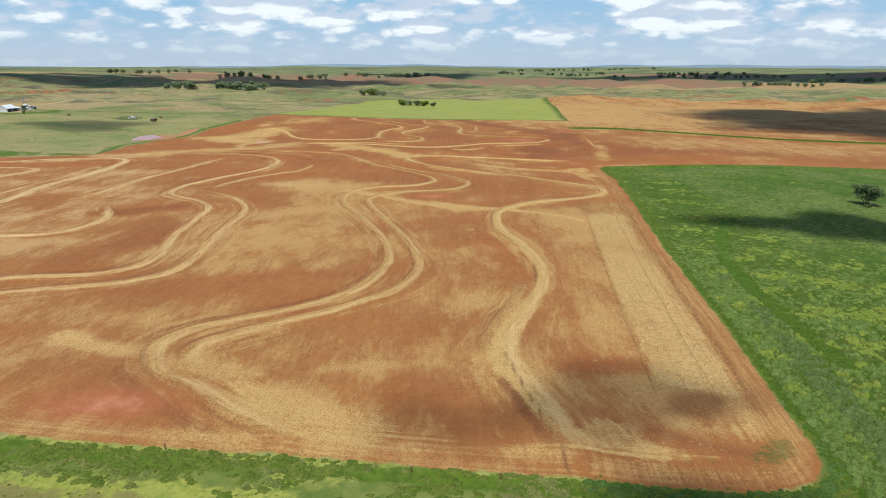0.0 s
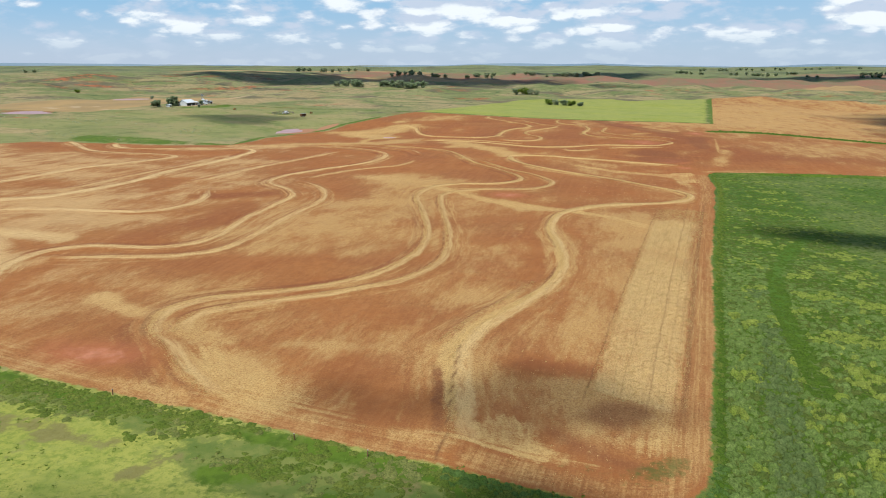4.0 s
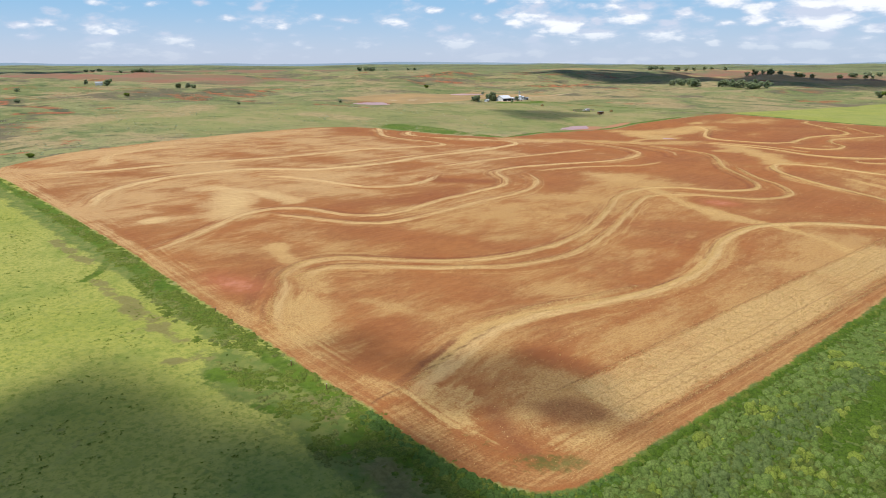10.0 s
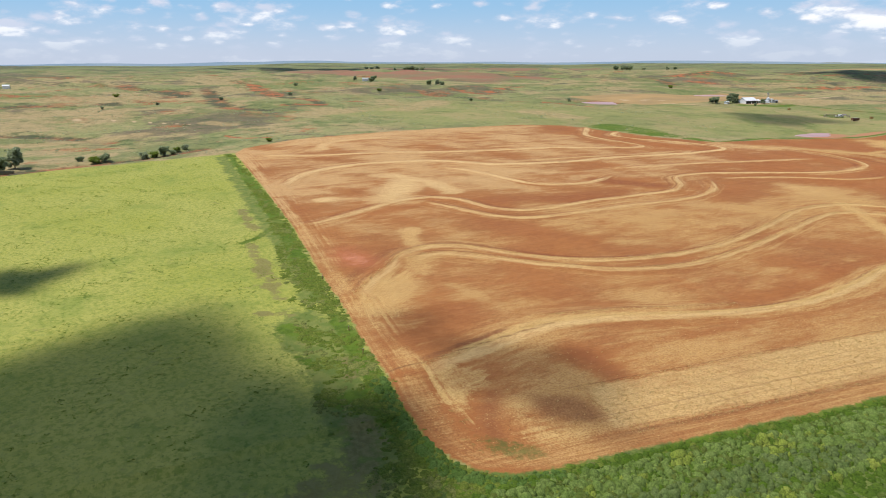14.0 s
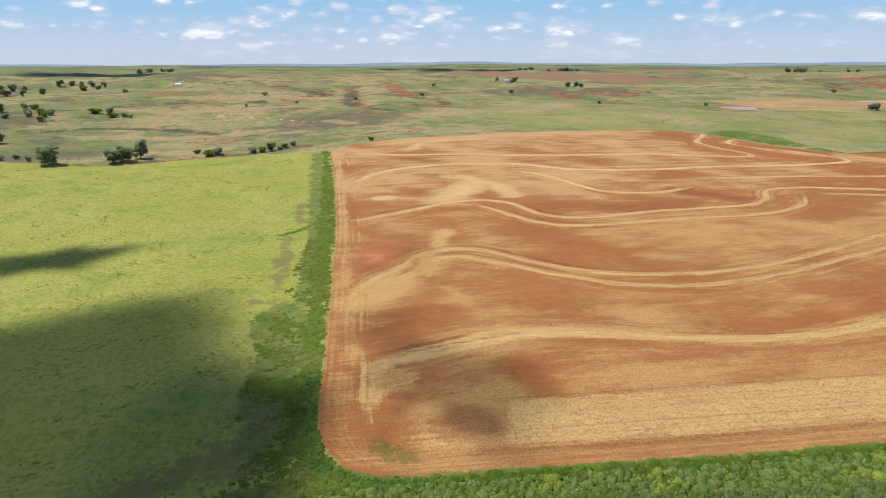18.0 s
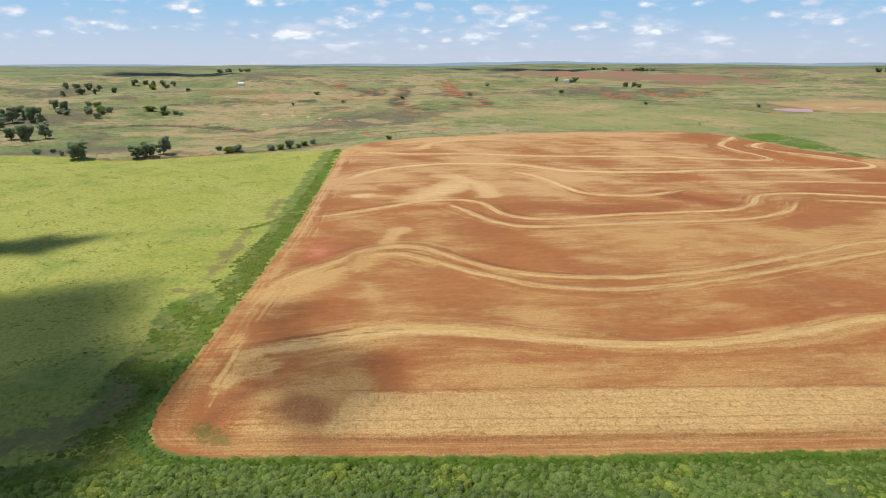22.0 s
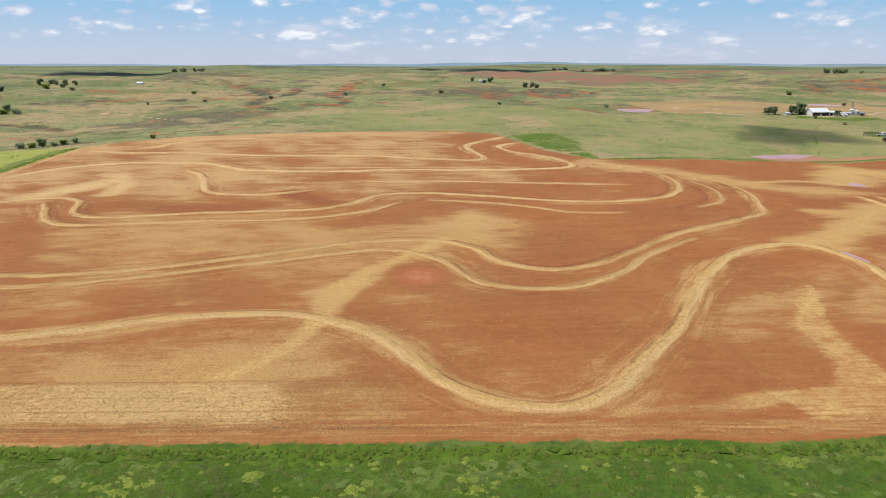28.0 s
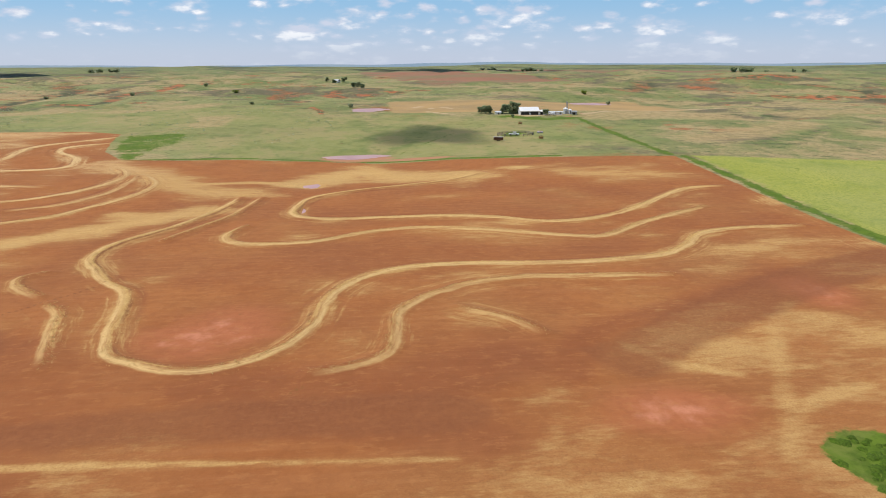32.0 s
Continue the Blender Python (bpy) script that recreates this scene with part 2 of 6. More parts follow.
    soil = g.mix(g.mul(g.ramp(g.attr("wash"), 0.08, 0.60, 0.0, 0.44), g.ramp(grain, 0.34, 0.60, 0.55, 1.0)), soil, (0.372, 0.182, 0.058))
    bands = g.noise(1.0, 5, 0.62, g.join(g.mul(across, 0.75), g.mul(g.attr("along"), 0.045)))
    wash = g.add(g.attr("wash"), g.mul(g.add(g.add(g.mul(bands, combed), g.mul(drift, g.add(1.0, g.mul(combed, -1.0)))), -0.5), 1.1))
    wash = g.add(wash, g.mul(g.add(g.noise(1.0, 5, 0.65, g.at((0.45, 0.16, 1.0), -6.0, (4, 9, 0))), -0.5), 0.45))
    wash = g.add(wash, g.mul(g.add(lines, -0.5), g.add(0.32, g.mul(g.top(combed, border), 0.6))))
    wash = g.add(wash, g.mul(g.add(g.noise(1.0, 6, 0.72, g.at((1.5, 0.5, 1.0), -5.0, (3, 51, 0))), -0.5), 0.55))
    wash = g.mul(g.ramp(wash, 0.30, 0.72), g.ramp(grain, 0.34, 0.58, 0.55, 1.0))
    soil = g.mix(g.mul(wash, 0.66), soil, straw)
    # --- thick straw and stubble
    thick = g.mix(g.ramp(rows, 0.50, 0.66, 0.0, 0.12), straw, (0.320, 0.170, 0.060))
    thick = g.mix(g.ramp(grain, 0.32, 0.54, 0.50, 0.0), thick, (0.310, 0.165, 0.058))
    rag = g.add(g.mul(g.add(mid, -0.5), 1.6), g.mul(g.add(fine, -0.5), 0.9))
    torn = g.add(rag, g.add(g.mul(g.add(g.noise(0.20, 5, 0.65), -0.5), 4.0), g.mul(g.add(lines, -0.5), 0.9)))
    stub = g.ramp(g.add(g.attr("stub"), torn), -1.3, 2.2)
    worked_shaded = g.ramp(g.add(g.attr("worked_shaded"), g.mul(torn, 0.8)), -0.9, 1.3)
    soil = g.mix(g.mul(worked_shaded, 0.62), soil, g.mix(g.ramp(fine, 0.3, 0.7), (0.175, 0.060, 0.024), (0.225, 0.082, 0.032)))
    base = g.mul(g.attr("straw"), g.add(1.0, g.mul(worked_shaded, -0.6)))
    s = g.add(g.top(base, g.mul(stub, 0.52)), g.mul(g.add(drift, -0.5), 0.34))
    s = g.add(s, g.mul(g.add(lines, -0.5), g.add(0.36, g.mul(g.top(combed, border), 0.34))))
    s = g.add(s, g.mul(g.add(lump, -0.5), 0.34))
    s = g.add(s, g.mul(g.add(grain, -0.5), 0.40))
    s = g.ramp(s, 0.32, 0.68)
    crest = g.mul(g.ramp(g.math("ABSOLUTE", g.add(across, 0.55)), 0.18, 0.62, 1.0, 0.0), g.mul(g.attr("bank"), g.ramp(comb, 0.34, 0.58, 0.35, 1.05)))
    s = g.math("MAXIMUM", s, g.mul(crest, g.ramp(fine, 0.25, 0.5, 0.7, 1.0)), True)
    crop = g.mix(s, soil, thick)
    crop = g.mix(g.mul(crest, 0.35), crop, (0.680, 0.480, 0.235))
    # the furrow cut beside each bank, open in places
    cut = g.mul(g.ramp(g.math("ABSOLUTE", g.add(across, -0.62)), 0.10, 0.34, 1.0, 0.0), g.mul(g.attr("bank"), g.ramp(g.noise(0.07, 3, 0.6, g.at((1, 1, 1), 0, (41, 3, 0))), 0.38, 0.54)))
    crop = g.mix(g.mul(cut, g.ramp(fine, 0.3, 0.6, 0.35, 0.8)), crop, (0.185, 0.066, 0.026))
    crop = g.mix(g.mul(g.attr("edge"), g.ramp(drill, 0.40, 0.62, 0.55, 0.0)), crop, (0.270, 0.105, 0.034))
    crop = g.mix(g.mul(g.attr("edge"), g.ramp(g.add(drill, g.mul(g.add(fine, -0.5), 0.7)), 0.52, 0.70, 0.0, 0.55)), crop, (0.470, 0.255, 0.090))
    crop = g.mix(g.mul(g.attr("ruts"), g.mul(g.ramp(g.attr("inward"), 2.4, 3.2), g.ramp(drill, 0.36, 0.50, 0.30, 0.0))), crop, g.mix(0.6, crop, (0.200, 0.090, 0.034)))
    rough = g.ramp(g.top(g.attr("wash"), g.attr("straw")), 0.10, 0.55, 0.12, 1.0)
    crop = g.mix(g.mul(rough, g.ramp(grain, 0.38, 0.53, 0.48, 0.0)), crop, g.mix(0.62, crop, (0.090, 0.032, 0.012)))
    crop = g.mix(g.mul(rough, g.ramp(grain, 0.53, 0.66, 0.0, 0.34)), crop, g.mix(0.6, crop, (0.600, 0.370, 0.170)))
    clod = g.noise(1.0, 6, 0.74, g.at((2.0, 0.9, 1.0), -5.0, (13, 29, 0)))
    crop = g.mix(g.mul(rough, g.ramp(clod, 0.55, 0.66, 0.0, 0.24)), crop, g.mix(0.6, crop, (0.110, 0.042, 0.016)))
    crop = g.mix(g.mul(rough, g.ramp(clod, 0.34, 0.45, 0.28, 0.0)), crop, g.mix(0.6, crop, (0.560, 0.330, 0.140)))
    crop = g.mix(g.ramp(g.add(g.attr("track"), g.mul(g.add(fine, -0.5), 0.9)), 0.3, 0.9, 0.0, 0.75), crop, (0.145, 0.056, 0.022))
    # narrow wheel ruts, a set distance in from the field's eastern edge
    inward = g.add(g.attr("inward"), g.mul(g.add(mid, -0.5), 0.9))
    for at_m, wide_m, deep in ((12.6, 0.13, 0.42), (9.1, 0.10, 0.26), (6.2, 0.12, 0.42), (4.7, 0.10, 0.26), (2.6, 0.30, 0.4)):
        off = g.math("ABSOLUTE", g.add(inward, -at_m))
        line = g.mul(g.ramp(off, wide_m * 0.4, wide_m * 1.5, deep, 0.0), g.mul(g.attr("ruts"), g.ramp(fine, 0.35, 0.55, 0.35, 1.0)))
        crop = g.mix(line, crop, (0.150, 0.062, 0.024))
    crop = g.mix(g.ramp(g.add(g.attr("sprout"), g.add(g.mul(g.add(fine, -0.5), 1.6), g.mul(g.add(mid, -0.5), 2.4))), 0.55, 1.15, 0.0, 0.7), crop, (0.070, 0.098, 0.018))
    # --- open range
    r = g.mix(g.ramp(vast, 0.42, 0.58), (0.192, 0.206, 0.072), (0.262, 0.252, 0.104))
    r = g.mix(g.ramp(g.noise(0.020, 7, 0.68, g.at((0.7, 0.8, 1), 14)), 0.455, 0.545, 0, 0.9), r, (0.370, 0.272, 0.138))
    r = g.mix(g.ramp(g.noise(0.024, 7, 0.68, g.at((0.7, 0.9, 1), -8, (31, 7, 0))), 0.50, 0.58, 0, 0.75), r, (0.130, 0.166, 0.052))
    r = g.mix(g.ramp(g.noise(0.014, 8, 0.70, g.at((0.8, 0.7, 1), 5, (57, 91, 0))), 0.535, 0.585, 0, 0.85), r, (0.138, 0.106, 0.070))
    r = g.mix(g.ramp(g.noise(0.055, 6, 0.70, g.at((0.8, 1.0, 1), 22, (7, 19, 0))), 0.52, 0.64, 0, 0.55), r, (0.290, 0.240, 0.104))
    r = g.mix(g.mul(g.ramp(g.noise(0.006, 3, 0.6, g.at((1, 1, 1), 0, (71, 3, 0))), 0.46, 0.56), g.ramp(g.noise(0.026, 8, 0.76, g.at((0.9, 0.8, 1), 16, (11, 43, 0))), 0.56, 0.60)), r, (0.330, 0.122, 0.052))
    r = g.mix(g.ramp(g.add(g.attr("gully"), g.mul(g.add(g.noise(0.10, 6, 0.7), -0.5), 1.6)), 0.30, 0.62), r, g.mix(g.ramp(g.noise(0.05, 5, 0.7), 0.44, 0.56), (0.330, 0.125, 0.056), (0.090, 0.085, 0.048)))
    r = g.mix(g.ramp(mid, 0.42, 0.62, 0.0, 0.45), r, g.mix(0.5, r, (0.06, 0.085, 0.025)))
    r = g.mix(g.ramp(g.noise(0.12, 5, 0.7, g.at((1, 0.6, 1), 0, (3, 77, 0))), 0.56, 0.65, 0.0, 0.75), r, (0.058, 0.084, 0.028))
    r = g.mix(g.ramp(g.noise(0.30, 5, 0.72, g.at((1, 1, 1), 0, (23, 7, 0))), 0.60, 0.67, 0.0, 0.8), r, (0.046, 0.068, 0.024))
    r = g.mix(g.ramp(lump, 0.48, 0.64, 0.0, 0.55), r, g.mix(0.5, r, (0.05, 0.075, 0.022)))
    green = g.mix(g.ramp(mid, 0.35, 0.65), (0.205, 0.212, 0.066), (0.250, 0.246, 0.088))
    green = g.mix(g.ramp(g.noise(0.045, 5, 0.62), 0.52, 0.64, 0.0, 0.7), green, (0.120, 0.160, 0.042))
    green = g.mix(g.ramp(g.noise(0.06, 6, 0.7, g.at((0.8, 1, 1), 30, (5, 13, 0))), 0.48, 0.58, 0.0, 0.8), green, (0.300, 0.248, 0.106))
    green = g.mix(g.ramp(g.noise(0.22, 5, 0.7, g.at((1, 1, 1), 0, (15, 3, 0))), 0.56, 0.66, 0.0, 0.6), green, (0.085, 0.120, 0.032))
    r = g.mix(g.ramp(g.add(g.attr("calm"), g.mul(g.add(g.noise(0.03, 6, 0.65), -0.5), 2.0)), 0.2, 0.8, 0.0, 0.8), r, green)
    rugged = g.noise(0.05, 7, 0.72, g.at((1, 1, 1), 0, (61, 17, 0)))
    r = g.mix(g.ramp(g.add(g.attr("dry"), g.mul(g.add(rugged, -0.5), 2.0)), 0.30, 0.80, 0.0, 0.8), r, g.mix(g.ramp(g.noise(0.25, 5, 0.7), 0.4, 0.6), (0.390, 0.285, 0.140), (0.270, 0.205, 0.095)))
    r = g.mix(g.ramp(g.add(g.attr("scar"), g.mul(g.add(g.noise(0.09, 7, 0.74), -0.5), 3.0)), 0.40, 0.75, 0.0, 0.9), r, g.mix(g.ramp(g.noise(0.11, 6, 0.72, g.at((1, 1, 1), 0, (5, 37, 0))), 0.46, 0.56), (0.375, 0.118, 0.048), (0.080, 0.078, 0.036)))
    # distance haze put into the colour: far ground turns mottled dark green
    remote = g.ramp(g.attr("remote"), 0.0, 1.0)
    haze_tint = g.mix(g.ramp(g.noise(0.004, 6, 0.68, g.at((1, 1, 1), 0, (5, 71, 0))), 0.50, 0.56), (0.150, 0.182, 0.072), (0.058, 0.084, 0.044))
    r = g.mix(g.mul(remote, 0.62), r, haze_tint)
    # tilled fields out on the range
    r = g.mix(g.ramp(g.add(g.attr("tan"), g.mul(g.add(mid, -0.5), 0.3)), 0.4, 0.6), r, g.mix(g.ramp(wide, 0.35, 0.65), (0.385, 0.250, 0.108), (0.300, 0.205, 0.095)))
    r = g.mix(g.ramp(g.add(g.attr("rust"), g.mul(g.add(wide, -0.5), 0.8)), 0.35, 0.65, 0, 0.9), r, g.mix(g.ramp(g.noise(0.02, 4, 0.6, g.at((1.5, 0.3, 1))), 0.35, 0.65), (0.275, 0.125, 0.080), (0.200, 0.150, 0.080)))
    r = g.mix(g.ramp(g.add(g.attr("path"), g.mul(g.add(mid, -0.5), 0.8)), 0.35, 0.7), r, (0.440, 0.320, 0.185))
    # --- bright meadow
    hay = g.mix(g.ramp(wide, 0.3, 0.7), (0.306, 0.310, 0.056), (0.356, 0.340, 0.082))
    hay = g.mix(g.ramp(g.noise(0.09, 5, 0.62), 0.48, 0.72, 0.0, 0.75), hay, (0.190, 0.238, 0.044))
    hay = g.mix(g.ramp(fine, 0.42, 0.66, 0.0, 0.75), hay, (0.135, 0.190, 0.024))
    hay = g.mix(g.ramp(g.noise(2.4, 5, 0.7), 0.55, 0.66, 0.0, 0.55), hay, (0.100, 0.130, 0.030))
    hay = g.mix(g.ramp(lump, 0.52, 0.66, 0.0, 0.45), hay, (0.345, 0.340, 0.085))
    hay = g.mix(g.ramp(g.noise(0.9, 4, 0.6), 0.62, 0.70, 0.0, 0.45), hay, (0.110, 0.150, 0.034))
    hay = g.mix(g.mul(g.attr("faded"), g.ramp(g.noise(0.02, 6, 0.66, g.at((0.5, 1.4, 1), 6)), 0.40, 0.60, 0.0, 0.25)), hay, g.mix(g.ramp(wide, 0.35, 0.65), (0.262, 0.272, 0.128), (0.215, 0.232, 0.092)))
    hay = g.mix(g.ramp(g.add(g.attr("olive"), g.add(g.mul(g.add(mid, -0.5), 2.2), g.mul(g.add(fine, -0.5), 0.8))), 0.35, 0.75, 0.0, 0.85), hay, g.mix(g.ramp(lump, 0.4, 0.6), (0.090, 0.135, 0.026), (0.160, 0.180, 0.044)))
    hay = g.mix(g.ramp(g.add(g.attr("sere"), g.add(g.mul(g.add(mid, -0.5), 2.6), g.mul(g.add(lump, -0.5), 1.6))), 0.45, 0.95, 0.0, 0.75), hay, g.mix(g.ramp(fine, 0.4, 0.6), (0.150, 0.120, 0.044), (0.215, 0.175, 0.066)))
    # --- weedy pasture: the colours change with the distance from the field's edge
    away = g.add(g.attr("pasture"), g.mul(g.add(mid, -0.5), 5.0))
    weed = g.mix(g.ramp(mid, 0.35, 0.65), (0.064, 0.118, 0.010), (0.094, 0.152, 0.016))
    weed = g.mix(g.mul(g.attr("sage"), g.ramp(g.noise(0.5, 5, 0.7), 0.42, 0.58)), weed, (0.085, 0.105, 0.040))
    weed = g.mix(g.mul(g.ramp(away, 12.0, 20.0), g.ramp(g.noise(0.16, 6, 0.70, g.at((1, 1, 1), 0, (9, 4, 0))), 0.52, 0.66, 0.0, 0.55)), weed, (0.170, 0.218, 0.036))
    weed = g.mix(g.ramp(g.noise(0.05, 4, 0.6, g.at((1, 0.7, 1), 12, (2, 14, 0))), 0.42, 0.60, 0.0, 0.80), weed, (0.165, 0.190, 0.050))
    weed = g.mix(g.ramp(lump, 0.44, 0.62, 0.0, 0.55), weed, (0.036, 0.072, 0.009))
    weed = g.mix(g.ramp(grain, 0.45, 0.66, 0.0, 0.50), weed, (0.026, 0.052, 0.010))
    weed = g.mix(g.ramp(g.noise(0.8, 6, 0.75, g.at((1, 1, 1), 0, (33, 12, 0))), 0.54, 0.64, 0.0, 0.55), weed, (0.030, 0.058, 0.012))
    lane = g.mix(g.ramp(fine, 0.3, 0.7), (0.058, 0.126, 0.009), (0.080, 0.152, 0.013))
    weed = g.mix(g.ramp(g.add(g.attr("lane"), g.mul(g.add(lump, -0.5), 1.0)), 0.30, 0.80, 0.0, 0.7), weed, lane)
    # --- lush verge
    lush = g.mix(g.ramp(mid, 0.35, 0.65), (0.076, 0.130, 0.010), (0.104, 0.160, 0.014))
    lush = g.mix(g.ramp(g.noise(0.13, 5, 0.66, g.at((1, 1, 1), 0, (6, 21, 0))), 0.50, 0.64, 0, 0.7), lush, (0.150, 0.170, 0.034))
    lush = g.mix(g.ramp(g.noise(0.35, 4, 0.66, g.at((1, 1, 1), 0, (16, 2, 0))), 0.58, 0.68, 0, 0.5), lush, (0.160, 0.130, 0.050))
    lush = g.mix(g.ramp(lump, 0.45, 0.64, 0, 0.45), lush, (0.042, 0.072, 0.007))
    rag = g.add(g.mul(g.add(fine, -0.5), 2.4), g.mul(g.add(mid, -0.5), 2.5))
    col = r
    col = g.mix(g.ramp(g.add(g.attr("meadow"), g.mul(rag, 2.5)), -1.5, 1.5), col, hay)
    col = g.mix(g.ramp(g.add(g.attr("pasture"), rag), -2.6, -1.8), col, weed)
    col = g.mix(g.ramp(g.add(g.add(g.attr("lush"), g.mul(g.add(fine, g.add(mid, -1.0)), 1.2)), g.mul(g.add(g.noise(0.085, 4, 0.6), -0.5), 1.5)), 0.34, 0.70), col, lush)
    col = g.mix(g.ramp(g.add(g.attr("crop"), g.mul(rag, 0.6)), -0.25, 0.25), col, crop)
    col = g.mix(g.ramp(g.add(g.attr("verge"), g.mul(g.add(fine, g.add(mid, -1.0)), 0.7)), 0.38, 0.62), col, lush)
    col = g.mix(g.ramp(g.add(g.attr("mud"), g.mul(g.add(fine, -0.5), 0.6)), 0.4, 0.65), col, (0.380, 0.185, 0.100))
    g.bump(g.add(g.mul(lump, 0.5), g.mul(grain, 0.35)), 0.85, 0.22)
    return g.set(Base_Color=col, Roughness=0.95)


def plain(name, a, b, scale=2.0, rough=0.85, metal=0.0):
    g = Mat(name)
    c = g.mix(g.ramp(g.noise(scale, 5, 0.6), 0.3, 0.7), a, b)
    return g.set(Base_Color=c, Roughness=rough, Metallic=metal)


def leaf_material(name, a, b, through_light=0.4):
    g = Mat(name)
    c = g.mix(g.ramp(g.noise(1.2, 3, 0.6), 0.3, 0.7), a, b)
    c = g.mix(g.mul(g.island(), 0.35), c, g.mix(0.5, c, (0.20, 0.23, 0.05)))
    g.set(Base_Color=c, Roughness=0.85, Specular_IOR_Level=0.05)
    o = [n for n in g.t.nodes if n.type == "OUTPUT_MATERIAL"][0]
    tr, blend = g.t.nodes.new("ShaderNodeBsdfTranslucent"), g.t.nodes.new("ShaderNodeMixShader")
    g.put(tr.inputs["Color"], c)
    blend.inputs[0].default_value = through_light
    g.t.links.new(g.b.outputs[0], blend.inputs[1])
    g.t.links.new(tr.outputs[0], blend.inputs[2])
    g.t.links.new(blend.outputs[0], o.inputs[0])
    return g.m


M_GROUND = ground_material()
M_LEAF = leaf_material("leaves_dark", (0.250, 0.310, 0.170), (0.330, 0.385, 0.225))
M_LEAF2 = leaf_material("leaves_olive", (0.300, 0.350, 0.210), (0.380, 0.415, 0.260))
# darker leaf copy with shade put into the colour, for the lone pasture tree
M_LEAF_SHADE = leaf_material("leaves_shaded", (0.130, 0.180, 0.080), (0.180, 0.225, 0.110))
M_WEED = leaf_material("weed_leaves", (0.140, 0.205, 0.028), (0.190, 0.255, 0.044))
M_STRAW = leaf_material("straw_stalks", (0.520, 0.345, 0.140), (0.640, 0.460, 0.210))


def dome_material(name, a, b):
    """A clump of weeds seen as one soft mass: mottled, with leaf-size relief."""
    g = Mat(name)
    speck = g.noise(6.0, 5, 0.72)
    c = g.mix(g.ramp(g.noise(0.8, 4, 0.6), 0.35, 0.65), a, b)
    c = g.mix(g.mul(g.island(), 0.7), c, g.mix(0.5, c, (0.060, 0.090, 0.020)))
    c = g.mix(g.ramp(speck, 0.38, 0.58, 0.75, 0.0), c, g.mix(0.65, c, (0.020, 0.034, 0.008)))
    g.bump(speck, 0.8, 0.14)
    return g.set(Base_Color=c, Roughness=0.9, Specular_IOR_Level=0.05)


M_DOME_WEED = dome_material("weed_mass", (0.074, 0.130, 0.012), (0.100, 0.156, 0.020))
M_DOME_OLIVE = dome_material("olive_mass", (0.092, 0.126, 0.022), (0.132, 0.156, 0.036))
M_DOME_PALE = dome_material("pale_mass", (0.140, 0.205, 0.044), (0.190, 0.250, 0.066))
M_DOME_SAGE = dome_material("sage_mass", (0.112, 0.158, 0.046), (0.150, 0.192, 0.064))
M_DOME_HEDGE = dome_material("hedge_mass", (0.122, 0.168, 0.022), (0.180, 0.205, 0.038))
M_DOME_THISTLE = dome_material("thistle_mass", (0.080, 0.142, 0.026), (0.118, 0.186, 0.044))
M_DOME_STRAWY = dome_material("seeding_mass", (0.165, 0.190, 0.042), (0.235, 0.235, 0.070))
M_DOME_LIME = dome_material("lime_mass", (0.205, 0.260, 0.040), (0.285, 0.325, 0.062))
M_BARK = plain("bark", (0.10, 0.075, 0.055), (0.17, 0.13, 0.095), 6.0)
M_WHITE = plain("white_steel_sheet", (0.74, 0.75, 0.76), (0.80, 0.80, 0.80), 0.8, 0.45, 0.1)
M_ROOF = plain("galvanised_roof", (0.62, 0.65, 0.68), (0.74, 0.76, 0.78), 0.7, 0.4, 0.3)
M_DARK = plain("dark_opening", (0.03, 0.03, 0.032), (0.05, 0.05, 0.05), 1.5, 0.7)
M_STEEL = plain("grey_steel", (0.30, 0.31, 0.32), (0.42, 0.43, 0.44), 1.5, 0.5, 0.5)
M_RUST = plain("rusty_iron", (0.16, 0.07, 0.04), (0.23, 0.12, 0.07), 3.0, 0.8)
M_GLASS = plain("window_glass", (0.05, 0.06, 0.07), (0.07, 0.08, 0.09), 1.0, 0.1)
M_POST = plain("weathered_post", (0.20, 0.16, 0.12), (0.28, 0.24, 0.19), 6.0)
M_RUBBER = plain("tyre_rubber", (0.025, 0.025, 0.026), (0.04, 0.04, 0.04), 4.0)


def cloud_material():
    """Vapour that lets part of the light through, less so towards the cloud's middle."""
    g = Mat("cloud_vapour")
    g.set(Base_Color=(0.85, 0.86, 0.88), Roughness=1.0)
    o = [n for n in g.t.nodes if n.type == "OUTPUT_MATERIAL"][0]
    clear, blend = g.t.nodes.new("ShaderNodeBsdfTransparent"), g.t.nodes.new("ShaderNodeMixShader")
    thick = g.ramp(g.add(g.attr("thick"), g.mul(g.add(g.noise(0.03, 5, 0.6), -0.5), 0.55)), 0.03, 0.34, 0.0, 0.92)
    g.put(blend.inputs[0], g.mul(thick, g.attr("most")))
    g.t.links.new(clear.outputs[0], blend.inputs[1])
    g.t.links.new(g.b.outputs[0], blend.inputs[2])
    g.t.links.new(blend.outputs[0], o.inputs[0])
    return g.m


M_CLOUD = cloud_material()


def water_material():
    g = Mat("muddy_water")
    c = g.mix(g.ramp(g.noise(0.15, 3), 0.3, 0.7), (0.40, 0.235, 0.235), (0.47, 0.290, 0.285))
    g.bump(g.noise(3.0, 3), 0.05, 0.02)
    return g.set(Base_Color=c, Roughness=0.42, Specular_IOR_Level=0.18)


M_WATER = water_material()

# ---------------------------------------------------------------- lie of the land


def bell(x, y, cx, cy, sx, sy):
    return np.exp(-((x - cx) / sx) ** 2 - ((y - cy) / sy) ** 2)


